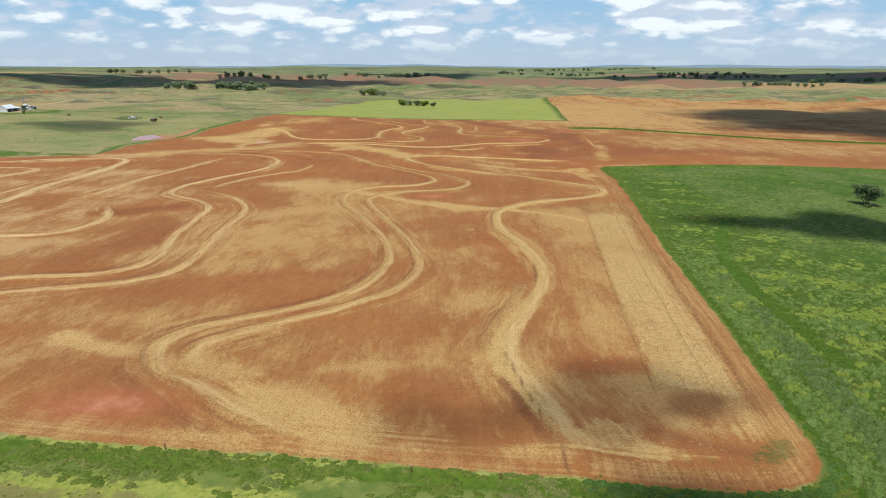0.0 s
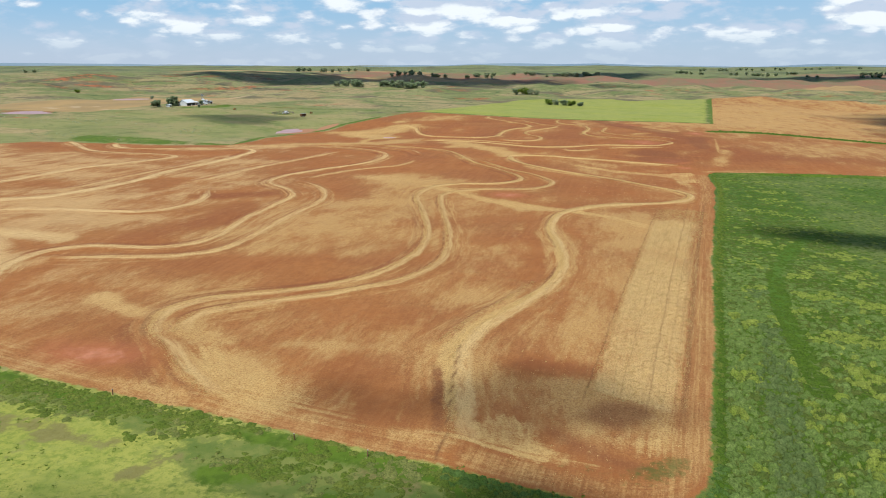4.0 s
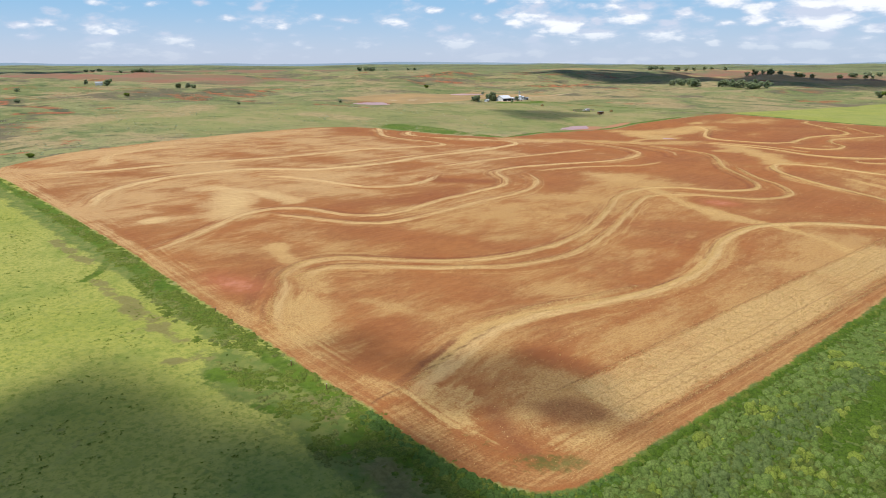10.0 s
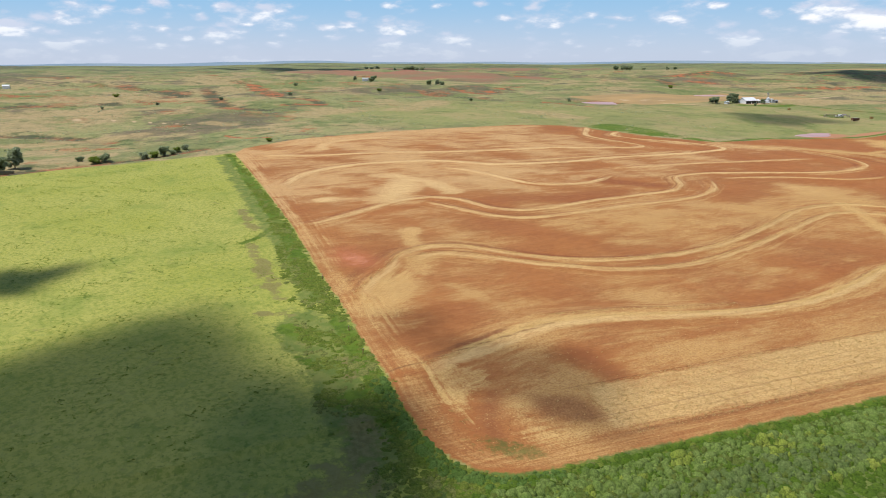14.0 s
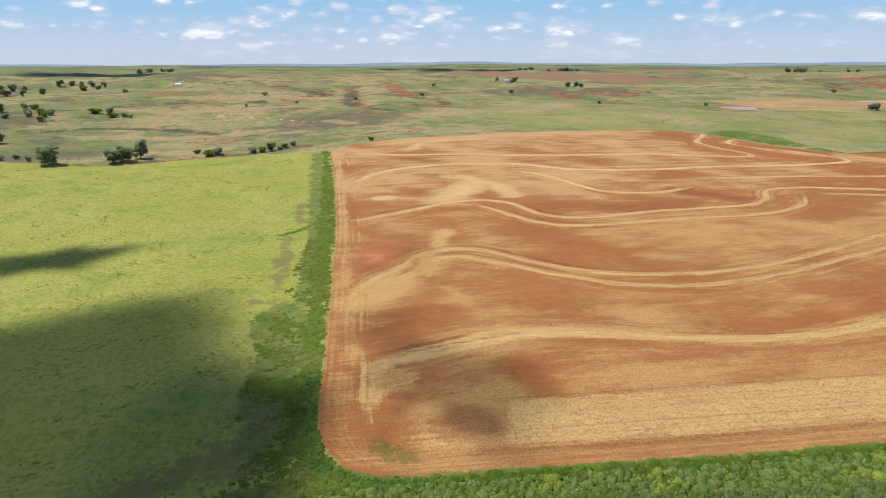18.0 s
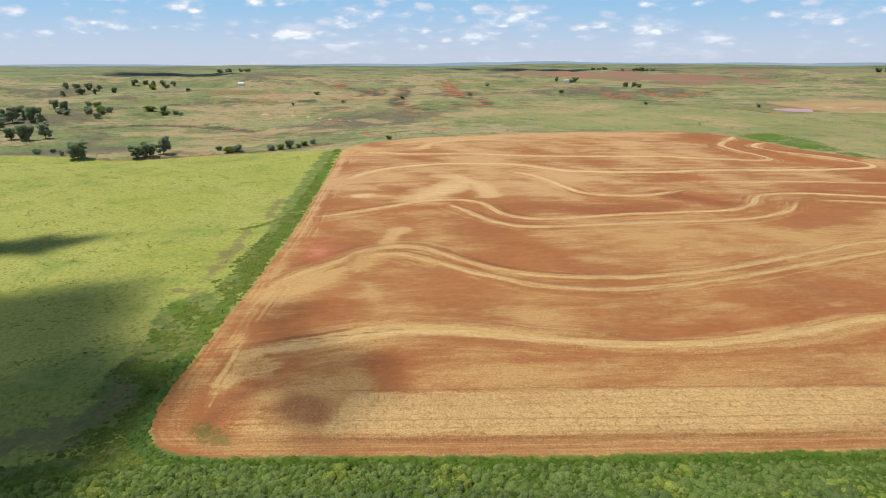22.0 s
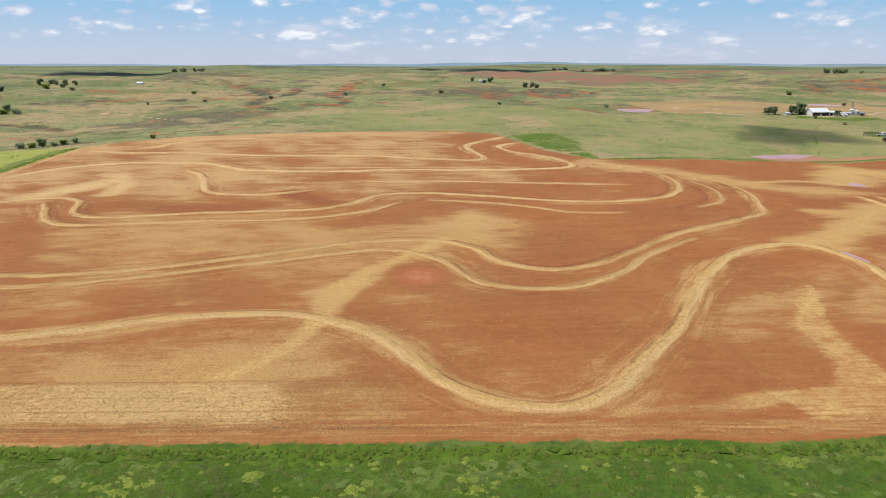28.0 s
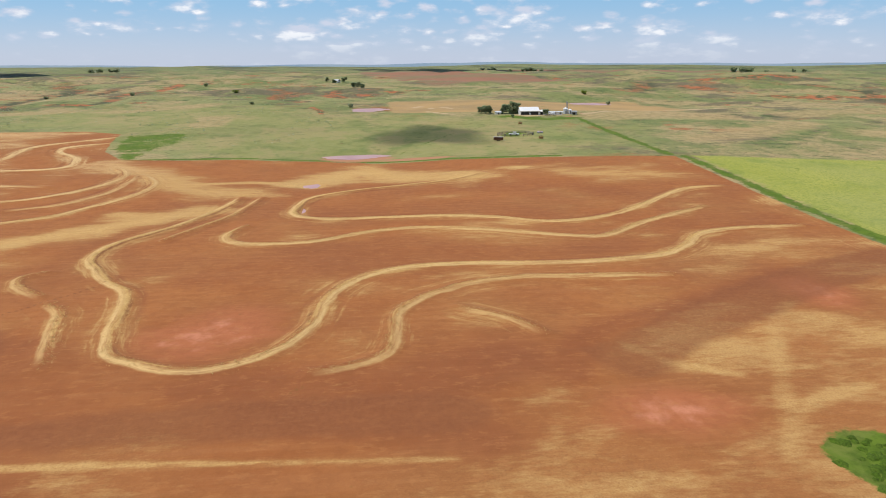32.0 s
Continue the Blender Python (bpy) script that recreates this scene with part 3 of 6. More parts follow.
def wavelets(x, y, seed, length, n=7):
    """Smooth rolling relief from a few crossed waves."""
    rs = np.random.RandomState(seed)
    v = 0.0
    for i in range(n):
        a, k = rs.uniform(0, math.tau), math.tau / (length * rs.uniform(0.6, 1.7))
        v = v + np.sin(k * (x * math.cos(a) + y * math.sin(a)) + rs.uniform(0, math.tau))
    return v / math.sqrt(n)


def land(x, y):
    """Height of the ground without the terrace banks."""
    x, y = np.asarray(x, float), np.asarray(y, float)
    z = (2.0 + 2.6 * bell(x, y, 70, 260, 90, 110) + 1.5 * bell(x, y, 90, 520, 150, 200) - 2.4 * bell(x, y, -110, 305, 55, 45)
         - 4.5 * bell(x, y, -250, 10, 75, 70) + 1.8 * bell(x, y, -150, 120, 60, 70) + 1.2 * bell(x, y, -100, 410, 60, 50)
         + 0.8 * bell(x, y, -40, 90, 40, 40) + 1.0 * bell(x, y, -270, 400, 60, 60) + 0.9 * bell(x, y, 70, 395, 60, 50)
         - 1.0 * bell(x, y, -34, 73, 26, 26) - 1.5 * bell(x, y, 44, 236, 40, 38))
    z = z - 0.0218 * np.clip(x, -620, 160)                       # the whole farm rises gently to the west
    d = np.hypot(x + 40, y - 230)
    out1 = np.clip((d - 230) / 450, 0, 1)
    out2 = np.clip((d - 800) / 1900, 0, 1)
    out2 = out2 * out2 * (3 - 2 * out2)
    z = z + out1 * (2.6 * wavelets(x, y, 3, 230) + 1.9 * wavelets(x, y, 9, 90) + 0.9 * wavelets(x, y, 19, 45)) - 1.2 * out1
    far = 6.0 + 5.0 * wavelets(x, y, 5, 1500) + 2.5 * wavelets(x, y, 6, 480) + 0.8 * out1 * wavelets(x, y, 14, 160)
    return z * (1 - out2) + far * out2


def height(x, y):
    return float(land(x, y))


def spline(points, step=1.5):
    """Catmull-Rom through the points, sampled about every step metres."""
    p = np.array(points, float)
    p = np.vstack([2 * p[0] - p[1], p, 2 * p[-1] - p[-2]])
    res = []
    for i in range(1, len(p) - 2):
        a, b, c, d = p[i - 1], p[i], p[i + 1], p[i + 2]
        n = max(2, int(np.linalg.norm(c - b) / step))
        u = np.arange(n)[:, None] / n
        res.append(0.5 * ((2 * b) + (c - a) * u + (2 * a - 5 * b + 4 * c - d) * u ** 2 + (3 * b - a - 3 * c + d) * u ** 3))
    return np.vstack([*res, p[-2:-1]])


# terrace banks of the field: centre line, half width, straw on the bank, damp channel beside it
TERRACES = []


def bank(line, half, straw, wet):
    TERRACES.append((line, half, straw, wet))


bank([(11.5, 55), (10.5, 60), (8.5, 67), (7.3, 74), (8, 82), (12, 93), (15, 103), (16, 115), (14, 127), (11.3, 138), (11, 148), (13.4, 156.5),
      (21, 165), (29, 169), (35, 172), (39, 176), (41, 180), (41, 184), (38, 189), (31, 195), (22, 203), (8.4, 211.8), (-4.8, 222.3), (-10.6, 230),
      (-12.9, 237.3), (-11.2, 242.6), (-2, 245), (10, 243.2), (22, 242.4), (33, 241.2), (42, 240)], 1.3, 0.95, 0.35)
bank([(-14, 56.5), (-20.5, 61.5), (-25.3, 65.8), (-30.8, 70.6), (-33.6, 76), (-32.8, 79.6), (-30.2, 83), (-25.4, 86.3), (-19.1, 90.4), (-14, 96),
      (-11, 102.5), (-9.5, 111), (-9.6, 118), (-12.3, 131), (-18, 147), (-23, 159), (-24.6, 169), (-23, 177), (-17, 183), (-10, 185), (-5, 189),
      (-3, 195), (-6, 202), (-12, 210), (-23, 223), (-30, 236), (-38, 248), (-48, 253), (-62, 258), (-78, 258), (-91, 252)], 1.25, 0.8, 0.8)
bank([(-28, 71), (-29.4, 75.3), (-27.9, 79), (-23.5, 83), (-16.4, 88.2), (-11.1, 93.2), (-7.6, 97.3), (-4.9, 104.5), (-4.3, 113), (-6, 123),
      (-9, 134), (-13, 146), (-17, 159), (-18, 168), (-11, 176), (-2, 179), (3, 182), (6, 188), (5, 195), (-1, 204), (-9, 211), (-20, 225)], 1.3, 0.75, 0.3)
bank([(-56.5, 60.5), (-60.2, 69.5), (-64.3, 78), (-68.3, 86.5), (-68, 93.8), (-63.4, 98.8), (-53.5, 101.3), (-48.5, 105.6), (-47.5, 113),
      (-50.3, 128), (-51.2, 140), (-52.2, 152), (-57.2, 159.8), (-66.2, 167.2), (-67.6, 178), (-62.5, 193.5), (-56, 206.5), (-53.6, 220), (-57, 234),
      (-68, 243), (-82, 247), (-94, 246), (-103, 241)], 1.5, 0.8, 0.8)
bank([(-64.2, 91), (-56.6, 94.2), (-46, 98.8), (-41.7, 104.4), (-41.3, 114), (-42.4, 126), (-43.2, 138), (-43.6, 149.5), (-46.6, 158.5),
      (-51.6, 166), (-59, 171.8)], 1.5, 0.75, 0.5)
bank([(-60, 177), (-56, 190), (-50, 200), (-43, 209), (-42, 221)], 1.4, 0.6, 0.3)
bank([(-84, 163), (-82, 187), (-78, 209), (-74, 233)], 2, 0.6, 0.2)
bank([(-45, 236), (-50, 244), (-59, 249), (-70, 251), (-91, 250)], 1.8, 0.6, 0.6)
bank([(-97, 66), (-109, 75), (-115, 87), (-116, 100), (-112, 117), (-102, 129), (-99, 141), (-98, 157), (-100, 172), (-99, 189), (-99, 205),
      (-101, 221), (-107, 226), (-122, 222), (-135, 212), (-147, 211), (-158, 222)], 2.1, 0.85, 0.6)
bank([(-103, 113), (-97, 118), (-89, 121), (-80, 123), (-72, 126), (-69, 134), (-70, 143), (-75, 152)], 1.3, 0.78, 0.2)
bank([(4.5, 76), (7, 86), (10, 94), (12.5, 103)], 0.8, 0.55, 0)
bank([(-104, 140), (-104, 160), (-103, 185), (-104, 205)], 1.6, 0.5, 0.6)
bank([(-145, 72), (-136, 88), (-133, 105), (-127, 122), (-124, 141), (-124, 164), (-119, 184), (-116, 197), (-122, 201), (-136, 199), (-150, 200),
      (-166, 212), (-178, 222)], 2.2, 0.75, 0.4)
bank([(-57, 284), (-43, 282), (-27, 277), (-18, 272), (-11, 269), (-3, 269), (3, 272), (10, 276), (15, 280), (23, 282), (30, 283), (37, 285),
      (40, 289), (42, 293), (42, 297), (39, 302), (36, 304), (31, 306), (24, 307), (17, 309), (11, 313), (7, 320), (6, 330), (7, 343), (6, 355),
      (4, 362), (-1, 368), (-9, 375), (-12, 385), (-12, 397)], 1.5, 0.9, 0.6)
bank([(-57, 289), (-37, 286), (-24, 281), (-14, 277)], 1.3, 0.6, 0.5)
bank([(3, 265), (5, 262.3), (9, 263), (15, 269)], 1.2, 0.7, 0)
bank([(18, 271), (22, 274), (29, 276), (39, 279)], 1.7, 0.72, 0)
bank([(44, 307), (43, 311), (40, 315), (34, 316), (27, 317), (21, 321), (19, 324), (17, 326), (14, 334), (14, 342), (15, 359)], 1.3, 0.62, 0.3)
bank([(26, 325), (31, 331), (36, 334)], 1.4, 0.6, 0)
bank([(-85, 346), (-76, 336), (-71, 323), (-65, 310), (-56, 301), (-42, 298), (-34, 299), (-30, 305), (-30, 317), (-30, 329), (-27, 340), (-22, 349),
      (-24, 360), (-33, 372), (-49, 389), (-52, 401)], 1.5, 0.85, 0.7)
bank([(-25, 290), (-17, 288), (-12, 290), (-10, 295), (-11, 304), (-17, 313), (-20, 323), (-17, 335), (-12, 346), (-9, 355), (-14, 362), (-20, 369),
      (-31, 386)], 1.3, 0.8, 0.3)
# spread straw and stubble: line, half width, amount
SPREADS = []


def spread(line, half, amount):
    SPREADS.append((line, half, amount))


spread([(-13, 246), (-22, 256), (-31, 267), (-41, 277)], 5, 0.72)
spread([(-112, 236), (-100, 245), (-91, 257), (-78, 264), (-66, 273), (-64, 284)], 7, 0.66)
spread([(-78, 269), (-82, 285), (-76, 297)], 2.2, 0.7)
spread([(-84, 301), (-98, 311), (-86, 325), (-82, 340)], 8.5, 0.78)
spread([(-25, 178), (-12.4, 169.2), (-5, 163.2), (5.6, 159), (12.4, 157.6), (20, 155.3), (25.8, 152), (29.8, 147.7)], 1.9, 0.80)
spread([(-10, 167), (-14, 176)], 3.0, 0.65)
spread([(-26, 184), (-34, 186), (-45, 186)], 5.5, 0.7)
spread([(-34, 75.5), (-39, 76.5), (-45, 79)], 2.2, 0.72)
spread([(-18, 64), (-8, 58)], 4.8, 0.8)
spread([(-28, 73), (-22, 70)], 3.2, 0.62)
spread([(-71, 85), (-80, 91), (-90, 98)], 5.5, 0.82)
spread([(-97, 97), (-84, 102), (-73, 102)], 3.6, 0.8)
spread([(-82, 116), (-93, 126), (-88, 138)], 6, 0.6)
spread([(-150, 92), (-165, 100), (-170, 122)], 3, 0.75)
spread([(-12, 72), (-6, 73), (2, 73), (5, 75)], 2, 0.55)
spread([(-170, 90), (-178, 130), (-184, 180)], 16, 0.62)
spread([(-140, 150), (-150, 185)], 14, 0.5)
spread([(-20, 115), (-26, 150)], 8, 0.5)
spread([(-72, 112), (-78, 150), (-88, 190)], 9, 0.45)
spread([(25, 100), (24, 150)], 8, 0.48)
spread([(-16, 335), (-5, 340)], 9, 0.45)
spread([(-80, 370), (-70, 390)], 10, 0.5)
spread([(20, 208), (0, 250)], 7, 0.42)
spread([(-100, 70), (-70, 72)], 8, 0.42)
spread([(100, 300), (160, 290)], 30, 0.5)
spread([(90, 420), (130, 560), (300, 520)], 80, 0.62)
spread([(-30, 64), (-52, 60)], 3.5, 0.5)
spread([(11, 55.2), (-9, 56), (-51, 59.5), (-150, 66.5)], 1.2, 0.62)
spread([(57.8, 273), (58.9, 287), (60, 300), (61.3, 320)], 0.5, 0.66)
spread([(55.5, 244), (56, 252), (58, 262), (60, 271), (60.6, 279)], 2.6, 0.52)
spread([(49.2, 229.8), (52.5, 231.4), (57, 231.6), (66, 232.4)], 1.2, 0.56)
spread([(18, 232), (10, 240), (16, 252), (26, 256)], 4.0, 0.46)
spread([(26.8, 236), (31, 238.5)], 2.2, 0.5)
spread([(22, 375), (35, 363.5), (47, 356.5), (58, 351), (64, 347.5)], 1.6, 0.54)
spread([(52.6, 362.5), (55, 356), (58, 351)], 1.6, 0.62)
spread([(39.5, 342), (45, 345), (49, 351)], 1.0, 0.64)
spread([(41, 206), (43, 197), (42.5, 188)], 1.8, 0.50)
# stubble that the disc left standing, and spots that it worked twice, some with cloud shade painted in: both with clear
# edges
PATCHES = []


def patch(kind, *corners):
    PATCHES.append((kind, corners))


patch("stubble", (11.2, 54.3), (10.6, 57), (11.8, 59.8), (14.7, 62.4), (18.5, 62), (19.3, 60.3), (20.2, 58.5), (23.1, 56.8), (25.7, 56), (24.5, 54.3), (20.9, 53.4), (17, 53.3))
patch("stubble", (23.4, 62.6), (20.6, 60.6), (23.6, 58.9), (27.6, 56.8), (30.4, 57.2), (32.2, 61), (32.4, 66), (30, 66.6), (29.3, 63.6), (26.9, 61.9))
patch("stubble", (-14.4, 56), (-20.4, 61.6), (-25, 66.6), (-22.4, 69.6), (-18.4, 68.6), (-10.9, 62.6), (-4.6, 57), (-7, 55.2))
patch("stubble", (39, 203.2), (38, 209), (35.9, 213.6), (29.2, 216.2), (21.3, 217.4), (16.1, 221.4), (6.2, 230), (8.7, 231.2), (23.7, 224.3), (29.8, 222.9), (36.5, 222.8), (40.8, 226.3), (45.6, 227.9), (46.4, 221), (46.8, 206.7))
# the next two corner spots partly paint a cloud shadow's edge into the soil
patch("tilled_shaded", (19.2, 59.7), (20.5, 60.9), (23.4, 59.1), (27.5, 56.9), (29.1, 56), (27.3, 55), (24.7, 55.5), (21, 57.7))
patch("tilled_shaded", (22.1, 63.3), (24.7, 67.6), (28.6, 67.5), (29.5, 66), (28.8, 64), (26.9, 62.2), (24.2, 62.1))
patch("tilled_shaded", (29.7, 258.7), (26.2, 263.4), (26.8, 268.9), (31.3, 272.1), (37.7, 272.3), (41.4, 269.7), (43.2, 265.4), (43.5, 260.7), (41.7, 257.9))
patch("tilled_shaded", (30.8, 247.1), (28.9, 251.7), (29.6, 255.6), (34.8, 256.4), (41.6, 256.2), (46.9, 254.2), (46, 249.5), (40.9, 246))
patch("tilled_shaded", (41, 335.5), (36.8, 343), (28, 354), (13, 379), (5, 400), (14, 400), (24, 380), (36, 360), (44, 348), (49, 341))
patch("tilled_shaded", (51, 280), (49.5, 300), (50, 322), (57, 322), (57, 300), (55.8, 282))

BARE = [(-33, 63, 10, 5), (33, 294, 8, 9), (44, 236.5, 3.0, 3.2), (25, 375, 9, 6), (-3, 172, 7, 5), (40, 250, 8, 7), (55.5, 341, 6.0, 8.5), (31, 296, 9, 9)]
# ground that stays dark and moist: line, half width, amount
DAMP = [([(-70, 146), (-60, 154)], 4.5, 0.65), ([(-60, 108), (-55, 125), (-58, 140)], 6.0, 0.45), ([(46, 298), (48, 314), (43, 328)], 7.5, 0.65), ([(53, 302), (58, 323)], 4.0, 0.5), ([(47, 334), (38, 338), (29, 352), (16, 376)], 3.2, 0.6), ([(33, 262), (33, 275)], 5.0, 0.6), ([(20, 255), (30, 250)], 5.0, 0.4), ([(10, 290), (4, 300), (2, 315)], 6.0, 0.35), ([(-20, 396), (-14, 380), (-30, 360)], 4.0, 0.35),
        ([(22, 74), (16, 74)], 2.6, 0.5), ([(-2, 66), (2, 60)], 6.0, 0.25), ([(-2, 330), (0, 345), (-3, 358)], 6.0, 0.4)]
FIELD = [(12.5, 51.3), (18.6, 50.4), (25.3, 50), (29.2, 50.6), (31.7, 52), (33.4, 54.2), (34, 57.5), (34.2, 61), (35.4, 71), (37.2, 86), (38.3, 97), (41, 128), (45, 161), (49, 199), (49.2, 221), (49.8, 226), (52.5, 229.6), (60, 230.4), (146, 237), (900, 331),
         (900, 690), (102, 735), (69, 400), (2, 402.5), (-98, 409), (-105, 375), (-114, 341), (-114, 319), (-122, 298), (-123, 272),
         (-119, 255), (-119, 237), (-137, 226), (-164, 220), (-186, 216), (-196, 199), (-193, 161), (-185, 113), (-182, 91), (-168, 70),
         (-156, 65), (-99, 61.7), (-57, 58.6), (-41, 57), (-28, 55.4), (-13.5, 54.1), (0, 52.5)]
MEADOW = [(-158, 66.5), (-57, 59.6), (-28, 56.4), (0, 53.5), (18.6, 51.4), (26, 51), (35.5, 52), (37.5, 25), (37, -30), (40, -250), (-190, -250), (-162, -45), (-150, -12)]
PASTURE = [(33.2, 52), (33.8, 57), (35.2, 71), (37, 86), (38.1, 97), (41, 128), (45, 161), (49, 199), (49.2, 221), (49.8, 226), (52.5, 229.6), (60, 230.4), (146, 237), (900, 331), (900, -300), (45, -300), (36, -20), (35, 40)]
NORTH_HAY = [(-98, 415), (2, 406), (66, 404), (98, 735), (-64, 590), (-90, 450)]
WEDGE = [(-181, 223), (-191, 244), (-160, 246), (-143, 243), (-119, 240), (-119, 237), (-137, 227), (-164, 221)]


PONDS = [(-131, 310, 5.5, 11.0), (-77, 299, 3.4, 2.0), (-5.5, 246.6, 4.2, 0.8), (-41, 299.6, 2.8, 0.45), (-288, 316, 13, 11), (-332, 456, 12, 12)]


def segment_distance(px, py, line):
    """Distance of points to a polyline, the side that they lie on, and how far along it."""
    best = np.full(px.shape, 1e9)
    side, far = np.zeros(px.shape), np.zeros(px.shape)
    run = 0.0
    for (x0, y0), (x1, y1) in zip(line[:-1], line[1:]):
        dx, dy = x1 - x0, y1 - y0
        long = math.hypot(dx, dy)
        u = np.clip(((px - x0) * dx + (py - y0) * dy) / (long * long + 1e-12), 0, 1)
        d = (px - x0 - u * dx) ** 2 + (py - y0 - u * dy) ** 2
        near = d < best
        best[near] = d[near]
        side[near] = np.sign(dx * (py - y0) - dy * (px - x0))[near]
        far[near] = (run + u * long)[near]
        run += long
    return np.sqrt(best), side, far


def inside_distance(px, py, poly):
    """Distance to a polygon's edge, positive inside."""
    ring = [*poly, poly[0]]
    d, *_ = segment_distance(px, py, ring)
    odd = np.zeros(px.shape, bool)
    for (x0, y0), (x1, y1) in zip(ring[:-1], ring[1:]):
        if y0 != y1:
            odd ^= ((y0 > py) != (y1 > py)) & (px < (x1 - x0) * (py - y0) / (y1 - y0) + x0)
    return np.where(odd, d, -d)


def near_line(px, py, line, reach):
    """Index of the points within reach of a line's box, and their distance, side and way along."""
    a = np.array(line)
    lo, hi = a.min(0) - reach, a.max(0) + reach
    i = np.nonzero((px > lo[0]) & (px < hi[0]) & (py > lo[1]) & (py < hi[1]))[0]
    return i, *segment_distance(px[i], py[i], line)


def axis(lo, hi, step, end_lo, end_hi):
    """Even steps over the field, growing steps out to the horizon."""
    mid = list(np.arange(lo, hi + step / 2, step))
    left, right, s = [], [], step
    v = lo
    while v > end_lo:
        s *= 1.085
        v -= s
        left.append(max(v, end_lo))
    s, v = step, mid[-1]
    while v < end_hi:
        s *= 1.085
        v += s
        right.append(min(v, end_hi))
    return np.array(left[::-1] + mid + right)


def build_ground():
    xs, ys = axis(-212.0, 96.0, 0.56, -4300.0, 2500.0), axis(-4.0, 424.0, 0.56, -2300.0, 4300.0)
    nx, ny = len(xs), len(ys)
    px, py = (a.ravel() for a in np.meshgrid(xs, ys))
    z = land(px, py)
    n = len(px)
    names = ("crop", "straw", "damp", "bare", "track", "sprout", "meadow", "pasture", "lush", "verge", "tan", "rust", "mud", "wash", "path", "calm", "gully", "olive", "sere", "sage", "lane", "inward", "ruts", "stubbly", "bleach", "remote", "across", "along", "bank", "stub", "worked_shaded", "edge", "faded", "scar", "dry")
    at = {k: np.zeros(n) for k in names}
    core = (px > -260) & (px < 1000) & (py > -300) & (py < 800)
    ci = np.nonzero(core)[0]
    for key, poly in (("crop", FIELD), ("meadow", MEADOW), ("pasture", PASTURE)):
        at[key][:] = -40
        at[key][ci] = np.clip(inside_distance(px[ci], py[ci], poly), -40, 40)
    at["meadow"][ci] = np.maximum(at["meadow"][ci], np.clip(inside_distance(px[ci], py[ci], NORTH_HAY), -40, 40))
    at["faded"][ci] = np.clip(inside_distance(px[ci], py[ci], NORTH_HAY) / 6, 0, 1)
    wob = 0.5 + 0.5 * wavelets(px, py, 12, 26)
    lift = np.zeros(n)
    nearest, second = np.full(n, 99.0), np.full(n, 99.0)
    at["across"][:] = 30.0
    for line, w, amount, wet in TERRACES:
        s = spline(line)
        i, d, side, far = near_line(px, py, s, 14)
        w *= 0.66 if line[0][1] > 255 else (0.94 if line[0][0] > 0 else 0.72)
        w = w * (1 + 0.9 * np.clip((96 - py[i]) / 24, 0, 1) * (px[i] > -36))
        tip = np.minimum(np.hypot(px[i] - s[0][0], py[i] - s[0][1]), np.hypot(px[i] - s[-1][0], py[i] - s[-1][1]))
        amount = amount * np.clip(0.35 + tip / 12, 0, 1)
        own = d < nearest[i]
        o = i[own]
        second[i] = np.where(own, nearest[i], np.minimum(second[i], d))
        nearest[o] = d[own]
        at["across"][o], at["along"][o] = (d * side / np.maximum(w, 1.1))[own], far[own]
        at["bank"][o] = (amount * np.exp(-(d / 9.0) ** 4) * np.clip(tip / 2.5, 0, 1) * (tip > d + 0.03))[own]
        ww = 0.86 * w * (0.6 + 0.7 * wob[i])
        body = 0.72 if line[0][0] > 0 else 0.60
        at["straw"][i] = np.maximum(at["straw"][i], (1.12 if line[0][0] > -70 else 1.3) * amount * body * np.exp(-(d / (1.25 * ww)) ** 2))
        at["wash"][i] = np.maximum(at["wash"][i], 0.66 * amount * np.exp(-(d / (3.2 * w * (0.4 + wob[i]))) ** 2))
        ring = np.exp(-((d - 2.0 * w) / (0.8 * w)) ** 2) * (side > 0)
        at["damp"][i] = np.maximum(at["damp"][i], wet * ring)
        lift[i] = np.maximum(lift[i], 0.38 * np.exp(-(d / (w * 1.3)) ** 2))
        lift[i] -= 0.10 * ring * wet
    at["bank"] *= np.clip((second - nearest - 0.6) / 1.6, 0, 1)
    at["stub"][:], at["worked_shaded"][:] = -9.0, -9.0
    for kind, corners in PATCHES:
        key = "stub" if kind == "stubble" else "worked_shaded"
        c = np.array(corners)
        i = np.nonzero((px > c[:, 0].min() - 9) & (px < c[:, 0].max() + 9) & (py > c[:, 1].min() - 9) & (py < c[:, 1].max() + 9))[0]
        at[key][i] = np.maximum(at[key][i], inside_distance(px[i], py[i], [tuple(q) for q in spline([*corners, corners[0]], 1.0)]))
    for line, w, amount in SPREADS:
        s = spline(line, 4.0)
        i, d, *_ = near_line(px, py, s, 3 * w)
        soft = np.exp(-(d / (1.45 * w)) ** 2 * (0.5 + wob[i]))
        at["wash"][i] = np.maximum(at["wash"][i], 1.1 * amount * soft)
        at["straw"][i] = np.maximum(at["straw"][i], (amount - 0.24) * soft)
    south = np.clip((215 - py) / 60, 0, 1)
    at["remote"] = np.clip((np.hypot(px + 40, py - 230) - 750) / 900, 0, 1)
    at["bleach"] = np.clip((-30 - px) / 50, 0, 1) * np.clip((262 - py) / 30, 0, 1)
    at["stubbly"] = 0.38 + 0.62 * np.maximum(np.clip((225 - py) / 30, 0, 1), (px < -60) * 0.5)
    west = np.clip((-68 - px) / 14, 0, 1) * np.clip((238 - py) / 14, 0, 1)
    between = bell(px, py, -34, 125, 13, 48) + 0.8 * bell(px, py, -35, 185, 14, 14)
    east = np.clip((px - 17) / 5, 0, 1) * np.clip((168 - py) / 10, 0, 1)
